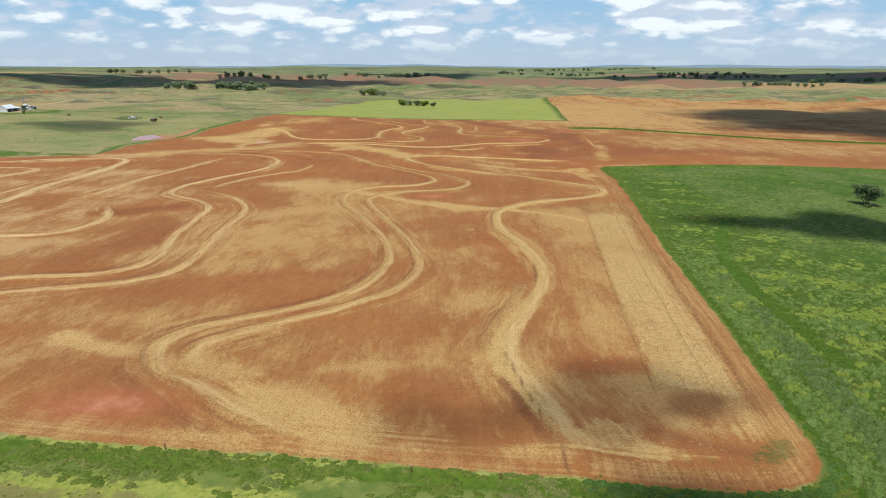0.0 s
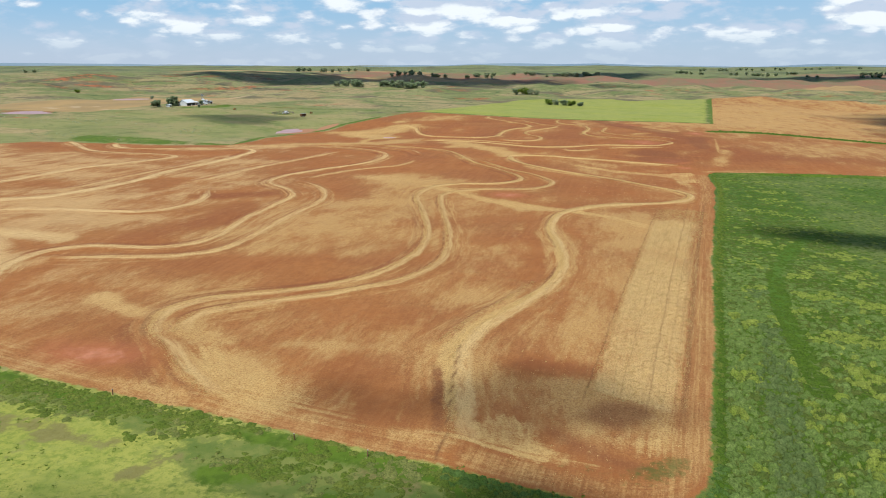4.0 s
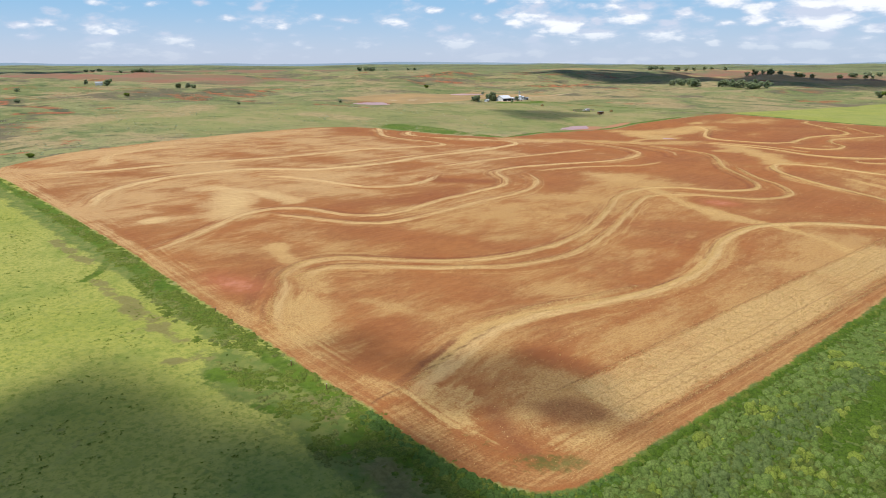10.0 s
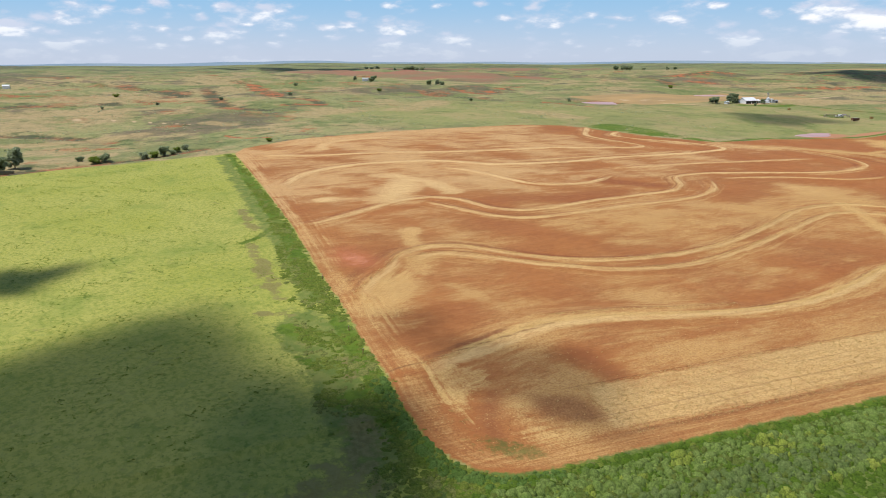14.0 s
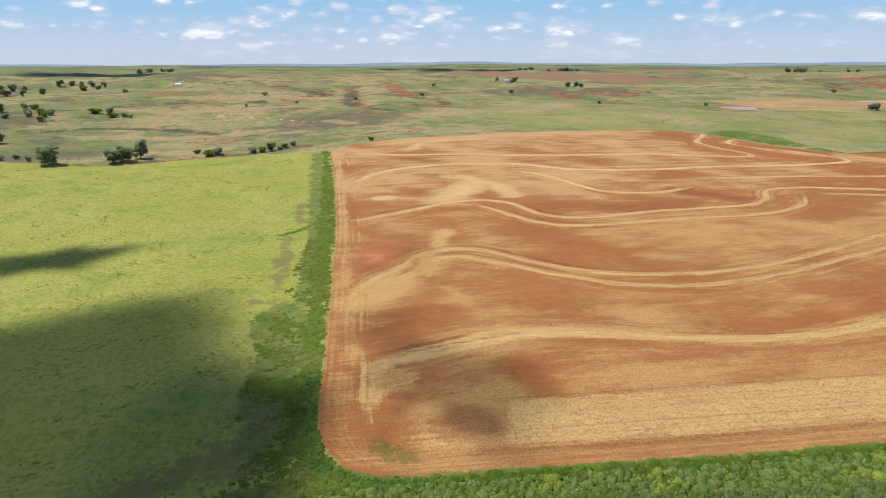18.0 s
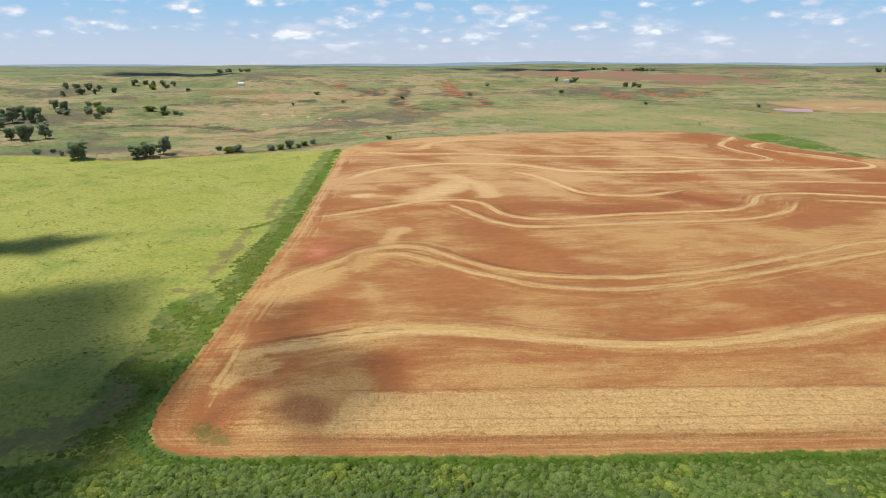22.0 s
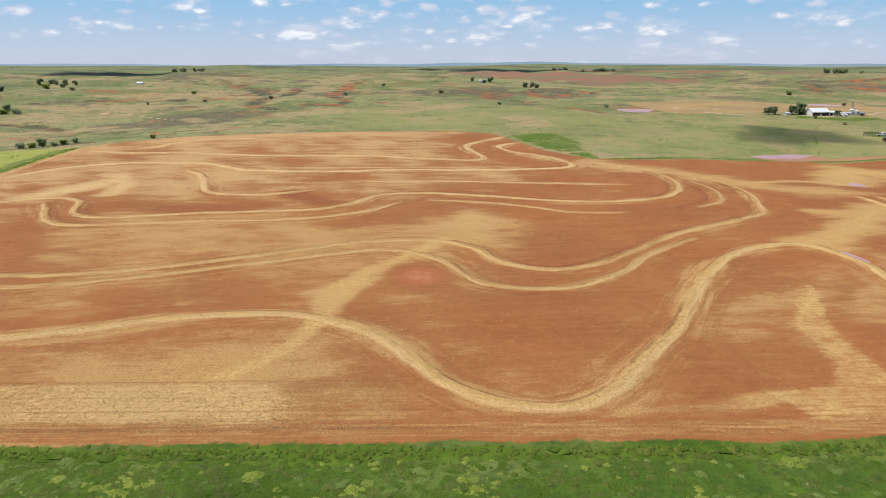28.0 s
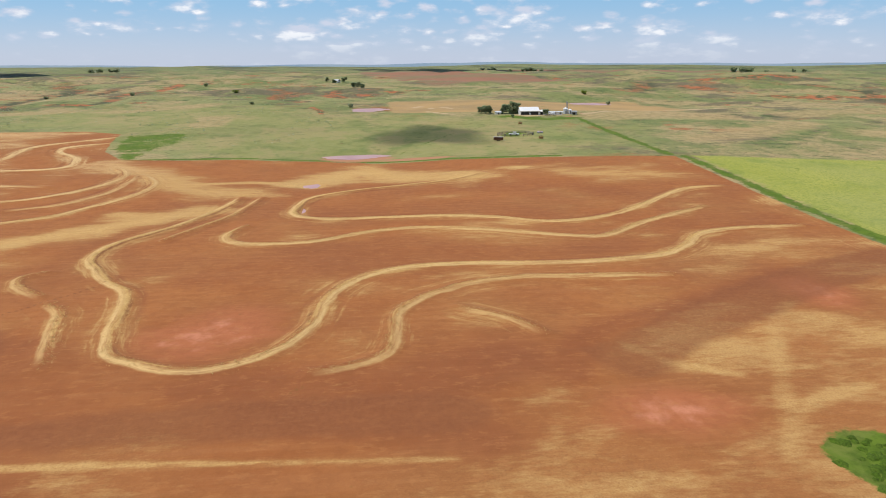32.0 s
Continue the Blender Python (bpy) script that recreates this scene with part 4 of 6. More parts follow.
    base = 0.08 + 0.27 * south + 0.18 * west + 0.27 * between + 0.24 * east + 0.16 * bell(px, py, -5, 195, 60, 42) + 0.13 * wavelets(px, py, 21, 55) + 0.10 * wavelets(px, py, 22, 22)
    base = base + 0.46 * np.clip((py - 392) / 8, 0, 1) * (px > 60) + 0.30 * np.clip((px - 84) / 25, 0, 1) * (py < 392) * (py > 225)
    base = base - 0.16 * np.clip((px - 20) / 12, 0, 1) * np.clip((py - 236) / 12, 0, 1) * np.clip((305 - py) / 20, 0, 1)
    base = base - 0.34 * bell(px, py, 20, 182, 14, 12) - 0.16 * bell(px, py, 28, 163, 9, 7)
    at["wash"] = np.maximum(at["wash"], base)
    u = 36 + 0.098 * (py - 77) + 0.00012 * (py - 77) ** 2 - px
    at["inward"], run = np.clip(u, -5, 30), np.clip((py - 62) / 8, 0, 1) * np.clip((186 - py) / 25, 0, 1)
    at["ruts"] = run
    strip = np.clip((u - 2.3) / 0.8, 0, 1) * np.clip((12.6 - u) / 0.7, 0, 1) * np.clip((py - 65.6 - 0.36 * (u - 3)) / 1.2, 0, 1) * np.clip((168 - py) / 16, 0, 1)
    at["bleach"] = np.maximum(at["bleach"], 0.38 * strip)
    at["straw"] = np.maximum(at["straw"], (0.62 + 0.14 * wavelets(px, py, 31, 26) + 0.08 * wavelets(px, py, 32, 9)) * strip)
    at["wash"] = np.maximum(at["wash"], 0.75 * strip)
    for line, w, amount in DAMP:
        i, d, *_ = near_line(px, py, spline(line, 3.0), 3 * w)
        at["damp"][i] = np.maximum(at["damp"][i], amount * np.exp(-(d / w) ** 3))
        at["wash"][i] *= 1 - 0.6 * np.exp(-(d / w) ** 3)
    at["damp"] = np.maximum(at["damp"], (0.28 + 0.12 * wavelets(px, py, 35, 40)) * np.clip((py - 236) / 40, 0, 1) * (px > -90) + 0.24 * np.clip((px - 22) / 14, 0, 1) * np.clip((py - 240) / 16, 0, 1) * np.clip((305 - py) / 20, 0, 1))
    lanes = ([(62, 150), (57, 141), (53, 130), (50, 119), (48.3, 108), (47.8, 97), (47.6, 87), (47, 76)], 1.3)
    i, d, *_ = near_line(px, py, spline(lanes[0]), 6)
    at["lane"][i] = np.exp(-(d / lanes[1]) ** 2) * np.clip((py[i] - 74) / 16, 0, 1)
    at["sage"] = np.exp(-((u + 7.2) / 1.7) ** 2) * np.clip((132 - py) / 20, 0, 1) * np.clip((wavelets(px, py, 33, 18) + 1.2) / 1.2, 0, 1)
    for line, w, key in (([(-8, 48), (8, 47), (24, 45)], 5.5, "olive"), ([(-15, 51), (-50, 54), (-150, 60)], 2.4, "olive"), ([(-18, 46.5), (-30, 47), (-48, 48.5)], 1.8, "sere"), ([(-57, 51), (-75, 52)], 1.3, "sere"),
                         ([(21, 46), (27, 41), (33, 30)], 3.6, "sere"), ([(6, 49), (10, 48)], 1.6, "sere"), ([(-11, 46), (-13, 43)], 1.5, "sere")):
        i, d, *_ = near_line(px, py, line, 3 * w)
        at[key][i] = np.maximum(at[key][i], np.exp(-(d / w) ** 2))
    for x, y, a, b in BARE:
        at["bare"] = np.maximum(at["bare"], bell(px, py, x, y, a, b))
    at["straw"] *= 1 - 0.7 * np.clip(at["bare"], 0, 1)
    at["wash"] *= 1 - 0.8 * np.clip(at["bare"], 0, 1)
    # trodden outer edge of the headland
    i, d, *_ = near_line(px, py, [(14, 53.2), (20, 52.2), (26, 52), (30, 53), (32.3, 57.5), (33.4, 71), (35.2, 86), (36.4, 98), (39.0, 128), (43.0, 161), (46.8, 199), (47.5, 222)], 8)
    worn = np.exp(-(d / 1.9) ** 4)
    at["straw"][i] *= 1 - 0.45 * worn
    at["wash"][i] = np.maximum(at["wash"][i] * (1 - 0.5 * worn), 0.50 * worn)
    at["edge"][i] = worn
    # washed gullies
    for line, w in (([(9, 276), (15.9, 271.1), (22, 265.6), (28, 258.6), (34.2, 258), (40.9, 257.4), (46, 258.6), (51, 259.4), (54, 258.4), (57, 258), (66, 258.5)], 0.34),
                    ([(11, 52), (10.6, 57), (9, 66), (7.5, 76)], 0.4)):
        i, d, *_ = near_line(px, py, spline(line), 3)
        at["track"][i] = np.maximum(at["track"][i], 0.80 * np.exp(-(d / (w * (0.8 + 0.6 * wob[i]))) ** 2))
    i, d, *_ = near_line(px, py, [(20, 54), (27, 54), (31, 57)], 12)
    at["sprout"][i] = 0.75 * np.exp(-(d / 2.2) ** 2)
    # lush fence rows, ditches and wedges of rank grass
    for line, w in (([(36, 40), (35.6, 50), (31, 49.2), (25, 48.4), (14, 49.4), (-1, 51), (-29, 53.6), (-57, 56.8), (-156, 63)], 1.3), ([(35.2, 52), (35.4, 60), (36.8, 72), (38.4, 86), (39.6, 98), (42.6, 128), (46.6, 161), (50.6, 199), (51, 219)], 1.1),
                    ([(53, 227.5), (60, 228.6), (146, 235)], 1.5), ([(-98, 412), (2, 405), (66, 402)], 1.5), ([(72, 400), (102, 735)], 5.0),
                    ([(-102, 409), (-227, 417)], 1.6), ([(-130, 323), (-150, 335), (-180, 352), (-210, 376), (-236, 384)], 0.35), ([(-236, 384), (-222, 400), (-228, 416)], 4.5), ([(-165, 371), (-172, 374)], 4.0), ([(-118, 236), (-122, 256), (-126, 275), (-124, 297), (-117, 320), (-116, 341), (-108, 375)], 1.1),
                    ([(-15, 52.4), (-32, 53.2), (-57, 56.2), (-100, 59.6), (-150, 62.8)], 0.9), ([(-57, 54), (-51, 50), (-49, 47)], 0.6), ([(14, 48), (15, 45)], 1.3), ([(-3, 47), (-6, 45)], 1.5), ([(6, 45), (3, 44)], 0.9),
                    ([(53, 212), (53.5, 224), (62, 226)], 2.8)):
        i, d, *_ = near_line(px, py, line, 4 * w)
        at["lush"][i] = np.maximum(at["lush"][i], (0.55 if w < 0.5 else (0.9 if len(line) < 4 and line[0][1] < 60 else 1.0)) * np.exp(-(d / (1.25 * w)) ** 2))
    at["lush"][ci] = np.maximum(at["lush"][ci], np.clip(0.30 + inside_distance(px[ci], py[ci], WEDGE) / 9, 0, 0.66))
    for line, w in (([(64.5, 354.5), (72, 356.5), (88, 357), (138, 340), (201, 323), (420, 268)], 3.6),):
        i, d, *_ = near_line(px, py, line, 20)
        at["verge"][i] = np.exp(-(d / (1.25 * w)) ** 4)
    for line, w in (([(-322, -110), (-315, -76), (-318, -42), (-324, -6), (-312, 32), (-271, 69)], 0.8),
                    ([(-245, 425), (-262, 470), (-280, 700)], 2.0)):
        i, d, *_ = near_line(px, py, spline(line, 6.0), 12)
        at["path"][i] = np.maximum(at["path"][i], 0.8 * np.exp(-(d / (1.3 * w)) ** 2))
    for line, w in (([(-150, -45), (-147, -14), (-158, 12), (-166, 35), (-180, 58)], 3.0), ([(-640, 60), (-560, 50), (-500, 84), (-470, 78)], 9.0), ([(-520, 110), (-430, 100), (-351, 95), (-320, 112)], 6.0),
                    ([(-336, 146), (-380, 152), (-430, 130)], 5.0), ([(-470, 78), (-430, 60), (-400, 20), (-380, -40), (-330, -80)], 5.0), ([(-250, -60), (-275, -30), (-262, 10), (-236, 30)], 3.5),
                    ([(-480, 230), (-440, 260), (-400, 250), (-360, 275)], 5.0), ([(-700, -60), (-640, -20), (-600, 20)], 8.0), ([(-440, 520), (-500, 560), (-600, 570)], 10.0), ([(-300, 640), (-420, 700), (-520, 690)], 9.0)):
        i, d, *_ = near_line(px, py, spline(line, 8.0), 40)
        at["gully"][i] = np.maximum(at["gully"][i], 0.7 * np.exp(-(d / (1.5 * w)) ** 2))
    for line in ([(-306, 340), (-298, 352), (-290, 368)], [(-298, 338), (-288, 350), (-280, 362)], [(-268, 345), (-258, 352), (-250, 360)]):
        i, d, *_ = near_line(px, py, spline(line, 4.0), 10)
        at["path"][i] = np.maximum(at["path"][i], np.exp(-(d / 1.6) ** 2))
    for x, y, a, b in ((-240, 400, 5, 22), (-152, 70, 9, 4)):
        at["path"] = np.maximum(at["path"], 0.8 * bell(px, py, x, y, a, b))
    # red bluffs with dark feet, and dry grass, out on the range
    for line, w in (([(-535, 150), (-500, 146), (-458, 142), (-428, 143)], 7.0), ([(-462, 158), (-456, 170)], 5.0), ([(-492, 202), (-491, 217)], 7.0), ([(-340, 128), (-341, 140), (-337, 148)], 3.6), ([(-356, 166), (-352, 177)], 3.0),
                    ([(-450, 294), (-407, 289), (-432, 324), (-470, 366)], 6.0), ([(-221, 73), (-204, 76), (-199, 85)], 1.3), ([(-305, 283), (-287, 289), (-264, 291)], 1.8), ([(-640, 156), (-573, 152)], 8.0),
                    ([(-492, 588), (-477, 604), (-452, 612), (-450, 631)], 7.0), ([(-372, 602), (-364, 613), (-347, 625), (-350, 650), (-352, 675)], 6.0), ([(-560, 640), (-600, 700), (-590, 780)], 10.0)):
        i, d, *_ = near_line(px, py, spline(line, 6.0), 40)
        at["scar"][i] = np.maximum(at["scar"][i], np.exp(-(d / (1.3 * w)) ** 2))
    for line, w in (([(-285, 121), (-291, 145), (-318, 140)], 11.0), ([(-150, 44), (-158, 55), (-161, 66)], 2.6), ([(-277, 75), (-262, 82)], 6.0), ([(-248, 239), (-215, 243)], 9.0), ([(-232, 432), (-244, 464), (-222, 486)], 14.0),
                    ([(-190, 508), (-145, 446)], 13.0), ([(-235, 535), (-250, 600)], 16.0), ([(-150, 515), (-120, 540)], 14.0), ([(-334, 360), (-326, 400), (-329, 458), (-276, 478)], 13.0), ([(-360, -60), (-345, 0), (-350, 50)], 9.0),
                    ([(-420, -20), (-440, 40), (-410, 80)], 12.0), ([(-240, 0), (-250, 40)], 7.0), ([(-290, 180), (-330, 220)], 12.0)):
        i, d, *_ = near_line(px, py, spline(line, 6.0), 60)
        at["dry"][i] = np.maximum(at["dry"][i], np.exp(-(d / (1.2 * w)) ** 2))
    # tilled blocks out on the range
    for x, y, a, b, turn, key in ((-302, 408, 40, 78, 0, "tan"), (-900, 420, 330, 90, 8, "rust"), (-1500, 800, 500, 160, 10, "rust"),
                                  (0, 1300, 500, 160, 0, "rust"), (500, 1150, 260, 130, 0, "tan"), (-260, 1050, 200, 90, 5, "tan"), (900, 1800, 500, 160, 0, "rust"), (-700, 1500, 300, 90, 0, "tan")):
        c, s = math.cos(radians(turn)), math.sin(radians(turn))
        u, v = (px - x) * c + (py - y) * s, -(px - x) * s + (py - y) * c
        at[key] = np.maximum(at[key], np.clip((1.15 - np.maximum(abs(u) / a, abs(v) / b)) * 4, 0, 1))
    at["calm"] = np.clip(1.15 * bell(px, py, -175, 325, 75, 95) + 0.9 * bell(px, py, -260, 200, 90, 80), 0, 1)
    for x, y, a, b in ((-127, 311, 9, 15), (-120, 330, 3, 16)):
        at["mud"] = np.maximum(at["mud"], bell(px, py, x, y, a, b))
    z = z - 1.2 * at["gully"]
    z = z + lift - 0.35 * np.clip(-at["crop"] / 2, 0, 1) * (px > 20) * (py < 230)
    for x, y, a, b in PONDS:
        k = np.clip(2.2 - np.hypot((px - x) / a, (py - y) / b), 0, 1)
        z = z * (1 - k) + (height(x, y) - 0.30) * k
    quad = (np.arange(ny - 1)[:, None] * nx + np.arange(nx - 1)[None, :]).ravel()
    faces = np.stack([quad, quad + 1, quad + nx + 1, quad + nx], 1)
    me = bpy.data.meshes.new("ground")
    me.vertices.add(n)
    me.vertices.foreach_set("co", np.stack([px, py, z], 1).astype(np.float32).ravel())
    me.loops.add(faces.size)
    me.loops.foreach_set("vertex_index", faces.astype(np.int32).ravel())
    me.polygons.add(len(faces))
    me.polygons.foreach_set("loop_start", np.arange(0, faces.size, 4, dtype=np.int32))
    me.polygons.foreach_set("use_smooth", np.ones(len(faces), bool))
    me.update(calc_edges=True)
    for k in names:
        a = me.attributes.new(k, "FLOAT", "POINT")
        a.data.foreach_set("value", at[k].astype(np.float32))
    me.materials.append(M_GROUND)
    grid = z.reshape(ny, nx)

    def level(x, y):
        """Height of the finished ground, banks and all."""
        x, y = np.asarray(x, float), np.asarray(y, float)
        i, j = np.clip(np.searchsorted(xs, x) - 1, 0, nx - 2), np.clip(np.searchsorted(ys, y) - 1, 0, ny - 2)
        u, v = (x - xs[i]) / (xs[i + 1] - xs[i]), (y - ys[j]) / (ys[j + 1] - ys[j])
        return (grid[j, i] * (1 - u) + grid[j, i + 1] * u) * (1 - v) + (grid[j + 1, i] * (1 - u) + grid[j + 1, i + 1] * u) * v

    tagged(new("ground", me), "rolling red farmland with straw-covered terrace banks and green pasture", "ground", "", "structure")
    return level


level = build_ground()

# ---------------------------------------------------------------- small helpers for things


def mesh_of(name, verts, faces, material, smooth=False):
    me = bpy.data.meshes.new(name)
    me.from_pydata([tuple(v) for v in verts], [], [tuple(f) for f in faces])
    me.materials.append(material)
    if smooth:
        me.polygons.foreach_set("use_smooth", np.ones(len(me.polygons), bool))
    me.update()
    return me


def part(name, bm, material, parent, label=""):
    """Link a bmesh as one mesh object under a thing or a part."""
    bmesh.ops.recalc_face_normals(bm, faces=bm.faces)
    me = bpy.data.meshes.new(name)
    bm.to_mesh(me)
    bm.free()
    me.materials.append(material)
    ob = new(name, me)
    ob.parent = parent
    return tagged(ob, label)


def box(x0, y0, z0, x1, y1, z1, bevel=0.03):
    bm = bmesh.new()
    bmesh.ops.create_cube(bm, size=1.0)
    for v in bm.verts:
        v.co = ((x0 + x1) / 2 + v.co.x * (x1 - x0), (y0 + y1) / 2 + v.co.y * (y1 - y0), (z0 + z1) / 2 + v.co.z * (z1 - z0))
    if bevel:
        bmesh.ops.bevel(bm, geom=bm.edges[:], offset=bevel, segments=1, affect="EDGES")
    return bm


def tube(r0, r1, z0, z1, n=20, cx=0.0, cy=0.0):
    bm = bmesh.new()
    bmesh.ops.create_cone(bm, cap_ends=True, segments=n, radius1=r0, radius2=max(r1, 0.001), depth=z1 - z0)
    bmesh.ops.translate(bm, verts=bm.verts, vec=(cx, cy, (z0 + z1) / 2))
    return bm


def wheel_bm(r, w, x, y):
    bm = bmesh.new()
    bmesh.ops.create_cone(bm, cap_ends=True, segments=16, radius1=r, radius2=r, depth=w)
    bmesh.ops.rotate(bm, verts=bm.verts, cent=(0, 0, 0), matrix=Matrix.Rotation(radians(90), 3, "X"))
    bmesh.ops.bevel(bm, geom=[e for e in bm.edges if e.calc_length() < r], offset=0.03, segments=1, affect="EDGES")
    bmesh.ops.translate(bm, verts=bm.verts, vec=(x, y, r))
    return bm


def thing(name, x, y, turn, label, category, group="", sink=0.0):
    ob = new(name)
    ob.empty_display_size = 0.2
    ob.matrix_basis = pose(x, y, float(level(x, y)) - sink, 0, 0, turn)
    return tagged(ob, label, category, group)


# ---------------------------------------------------------------- clouds overhead, which shade patches of the land


def cloud(gx, gy, a, b, seed, turn=0.0, high=520.0, dense=1.0, most=1.0):
    """A flat-bottomed heap of vapour whose shadow falls on (gx, gy)."""
    rs = np.random.RandomState(seed)
    n_r, n_t = 12, 40
    th = np.linspace(0, math.tau, n_t, endpoint=False)
    wob = 1 + sum(rs.uniform(0.05, 0.16) * np.sin(k * th + rs.uniform(0, 6.3)) for k in (2, 3, 4, 5, 7))
    verts, thick = [(0, 0, 0.5 * min(a, b))], [1.0]
    for i in range(1, n_r + 1):
        u = i / n_r
        for j, t in enumerate(th):
            lump = 0.8 + 0.2 * math.sin(5 * t + 9 * u + seed)
            verts.append((a * u * wob[j] * math.cos(t), b * u * wob[j] * math.sin(t), 0.5 * min(a, b) * (1 - u * u) * lump))
            thick.append(1 - u)
    base = len(verts)
    for j, t in enumerate(th):
        verts.append((0.8 * a * wob[j] * math.cos(t), 0.8 * b * wob[j] * math.sin(t), -0.04 * min(a, b)))
        thick.append(0.2)
    verts.append((0, 0, -0.04 * min(a, b)))
    thick.append(1.0)
    faces = [(0, 1 + j, 1 + (j + 1) % n_t) for j in range(n_t)]
    for i in range(n_r - 1):
        for j in range(n_t):
            p, q = 1 + i * n_t, 1 + (i + 1) * n_t
            k = (j + 1) % n_t
            faces.append((p + j, q + j, q + k, p + k))
    rim = 1 + (n_r - 1) * n_t
    for j in range(n_t):
        k = (j + 1) % n_t
        faces.append((rim + j, base + j, base + k, rim + k))
        faces.append((base + j, len(verts) - 1, base + k))
    me = mesh_of("cloud", verts, faces, M_CLOUD, True)
    at = me.attributes.new("thick", "FLOAT", "POINT")
    at.data.foreach_set("value", np.array(thick, np.float32) * dense)
    at = me.attributes.new("most", "FLOAT", "POINT")
    at.data.foreach_set("value", np.full(len(thick), most, np.float32))
    ob = new("cloud", me)
    ground = Vector((gx, gy, height(gx, gy)))
    p = ground + SUN_DIR * (high / SUN_DIR.z)
    ob.matrix_basis = pose(p.x, p.y, p.z, 0, 0, turn)
    tagged(ob, "soft white fair-weather cloud drifting over the farm", "cloud", "clouds", "structure")


for gx, gy, a, b, turn, dense, most, seed in (
        (20, 3, 57, 44, 0, 1.0, 0.76, 1), (18, 65, 17, 10, 10, 0.8, 0.36, 2), (31, 38, 21, 14, -20, 1.0, 0.66, 15), (-1, 60, 8, 5, 0, 0.8, 0.22, 3), (87, 147, 33, 15, -6, 0.9, 0.74, 4), (265, 445, 140, 150, 0, 0.8, 1.0, 5),
        (-330, 1000, 330, 230, 15, 1.0, 1.0, 6), (-1050, -200, 190, 120, 10, 1.0, 1.0, 7), (900, 1700, 600, 330, 0, 1.0, 1.0, 8), (-172, 338, 34, 32, 30, 0.6, 0.48, 9),
        (-50, 1650, 160, 200, 0, 1.0, 1.0, 10), (-1700, 500, 420, 260, 0, 1.0, 1.0, 11), (-41, 9, 9, 15, 20, 0.6, 1.0, 12), (-640, 1180, 180, 60, 0, 1.0, 1.0, 13), (760, 1450, 260, 110, 10, 1.0, 1.0, 14)):
    cloud(gx, gy, a, b, seed, turn, 520.0 if abs(gx) + abs(gy) < 700 else 800.0, dense, most)

# ---------------------------------------------------------------- water


def pond(x, y, a, b, seed, label):
    rs = np.random.RandomState(seed)
    th = np.linspace(0, math.tau, 36, endpoint=False)
    r = 1.0 + 0.14 * np.sin(2 * th + rs.uniform(0, 6)) + 0.12 * np.sin(3 * th + rs.uniform(0, 6)) + 0.06 * np.sin(7 * th + rs.uniform(0, 6))
    top = [(a * k * math.cos(t), b * k * math.sin(t), 0.0) for k, t in zip(r, th)]
    low = [(0.9 * p[0], 0.9 * p[1], -0.25) for p in top]
    n = len(th)
    faces = [tuple(range(n)), tuple(range(2 * n - 1, n - 1, -1))] + [(j, n + j, n + (j + 1) % n, (j + 1) % n) for j in range(n)]
    ob = new("pond", mesh_of("pond", top + low, faces, M_WATER))
    ob.location = (x, y, height(x, y) - 0.27)
    tagged(ob, label, "pond", "", "structure")


for k, (x, y, a, b) in enumerate(PONDS):
    pond(x, y, a, b, 50 + k, ("shallow muddy stock pond with a pale pink shore" if a > 5 else "muddy puddle standing in the red soil"))

# ---------------------------------------------------------------- trees and bushes


def leaf_cloud(rs, blobs, count, size):
    """Small leaf clumps, crossed quads, spread through the blobs of a crown."""
    w = np.array([b[3] * b[4] for b in blobs])
    pick = rs.choice(len(blobs), count, p=w / w.sum())
    bl = np.array(blobs)[pick]
    d = rs.normal(size=(count, 3))
    d /= np.linalg.norm(d, axis=1)[:, None]
    r = rs.uniform(0.35, 1.0, count) ** 0.5
    r *= rs.uniform(0.85, 1.12, count)
    c = bl[:, :3] + d * r[:, None] * np.stack([bl[:, 3], bl[:, 3], bl[:, 4]], 1)
    nrm = d + rs.normal(size=(count, 3)) * 0.5 + np.array([0, 0, 1.2])
    nrm /= np.linalg.norm(nrm, axis=1)[:, None]
    u = np.cross(nrm, rs.normal(size=(count, 3)))
    u /= np.linalg.norm(u, axis=1)[:, None]
    v = np.cross(nrm, u)
    s = (size * rs.uniform(0.6, 1.4, count))[:, None]
    bend = nrm * s * 0.25
    verts = np.stack([c - u * s - bend, c - v * s * 0.7, c + u * s - bend, c + v * s * 0.7], 1).reshape(-1, 3)
    faces = np.arange(count * 4).reshape(-1, 4)
    return verts, faces


def fast_mesh(name, verts, faces, material):
    me = bpy.data.meshes.new(name)
    me.vertices.add(len(verts))
    me.vertices.foreach_set("co", np.asarray(verts, np.float32).ravel())
    me.loops.add(faces.size)
    me.loops.foreach_set("vertex_index", faces.astype(np.int32).ravel())
    me.polygons.add(len(faces))
    me.polygons.foreach_set("loop_start", np.arange(0, faces.size, faces.shape[1], dtype=np.int32))
    me.update(calc_edges=True)
    me.materials.append(material)
    return me


def limb(bm, p0, p1, r0, r1, n=6):
    axis_v = (p1 - p0).normalized()
    side = axis_v.orthogonal().normalized()
    other = axis_v.cross(side)
    rings = []
    for p, r in ((p0, r0), ((p0 + p1) / 2 + side * r0 * 0.3, (r0 + r1) / 2), (p1, r1)):
        rings.append([bm.verts.new(p + side * r * math.cos(math.tau * k / n) + other * r * math.sin(math.tau * k / n)) for k in range(n)])
    for a, b in zip(rings[:-1], rings[1:]):
        for k in range(n):
            bm.faces.new((a[k], a[(k + 1) % n], b[(k + 1) % n], b[k]))
    bm.faces.new(rings[-1])
    bm.faces.new(rings[0][::-1])


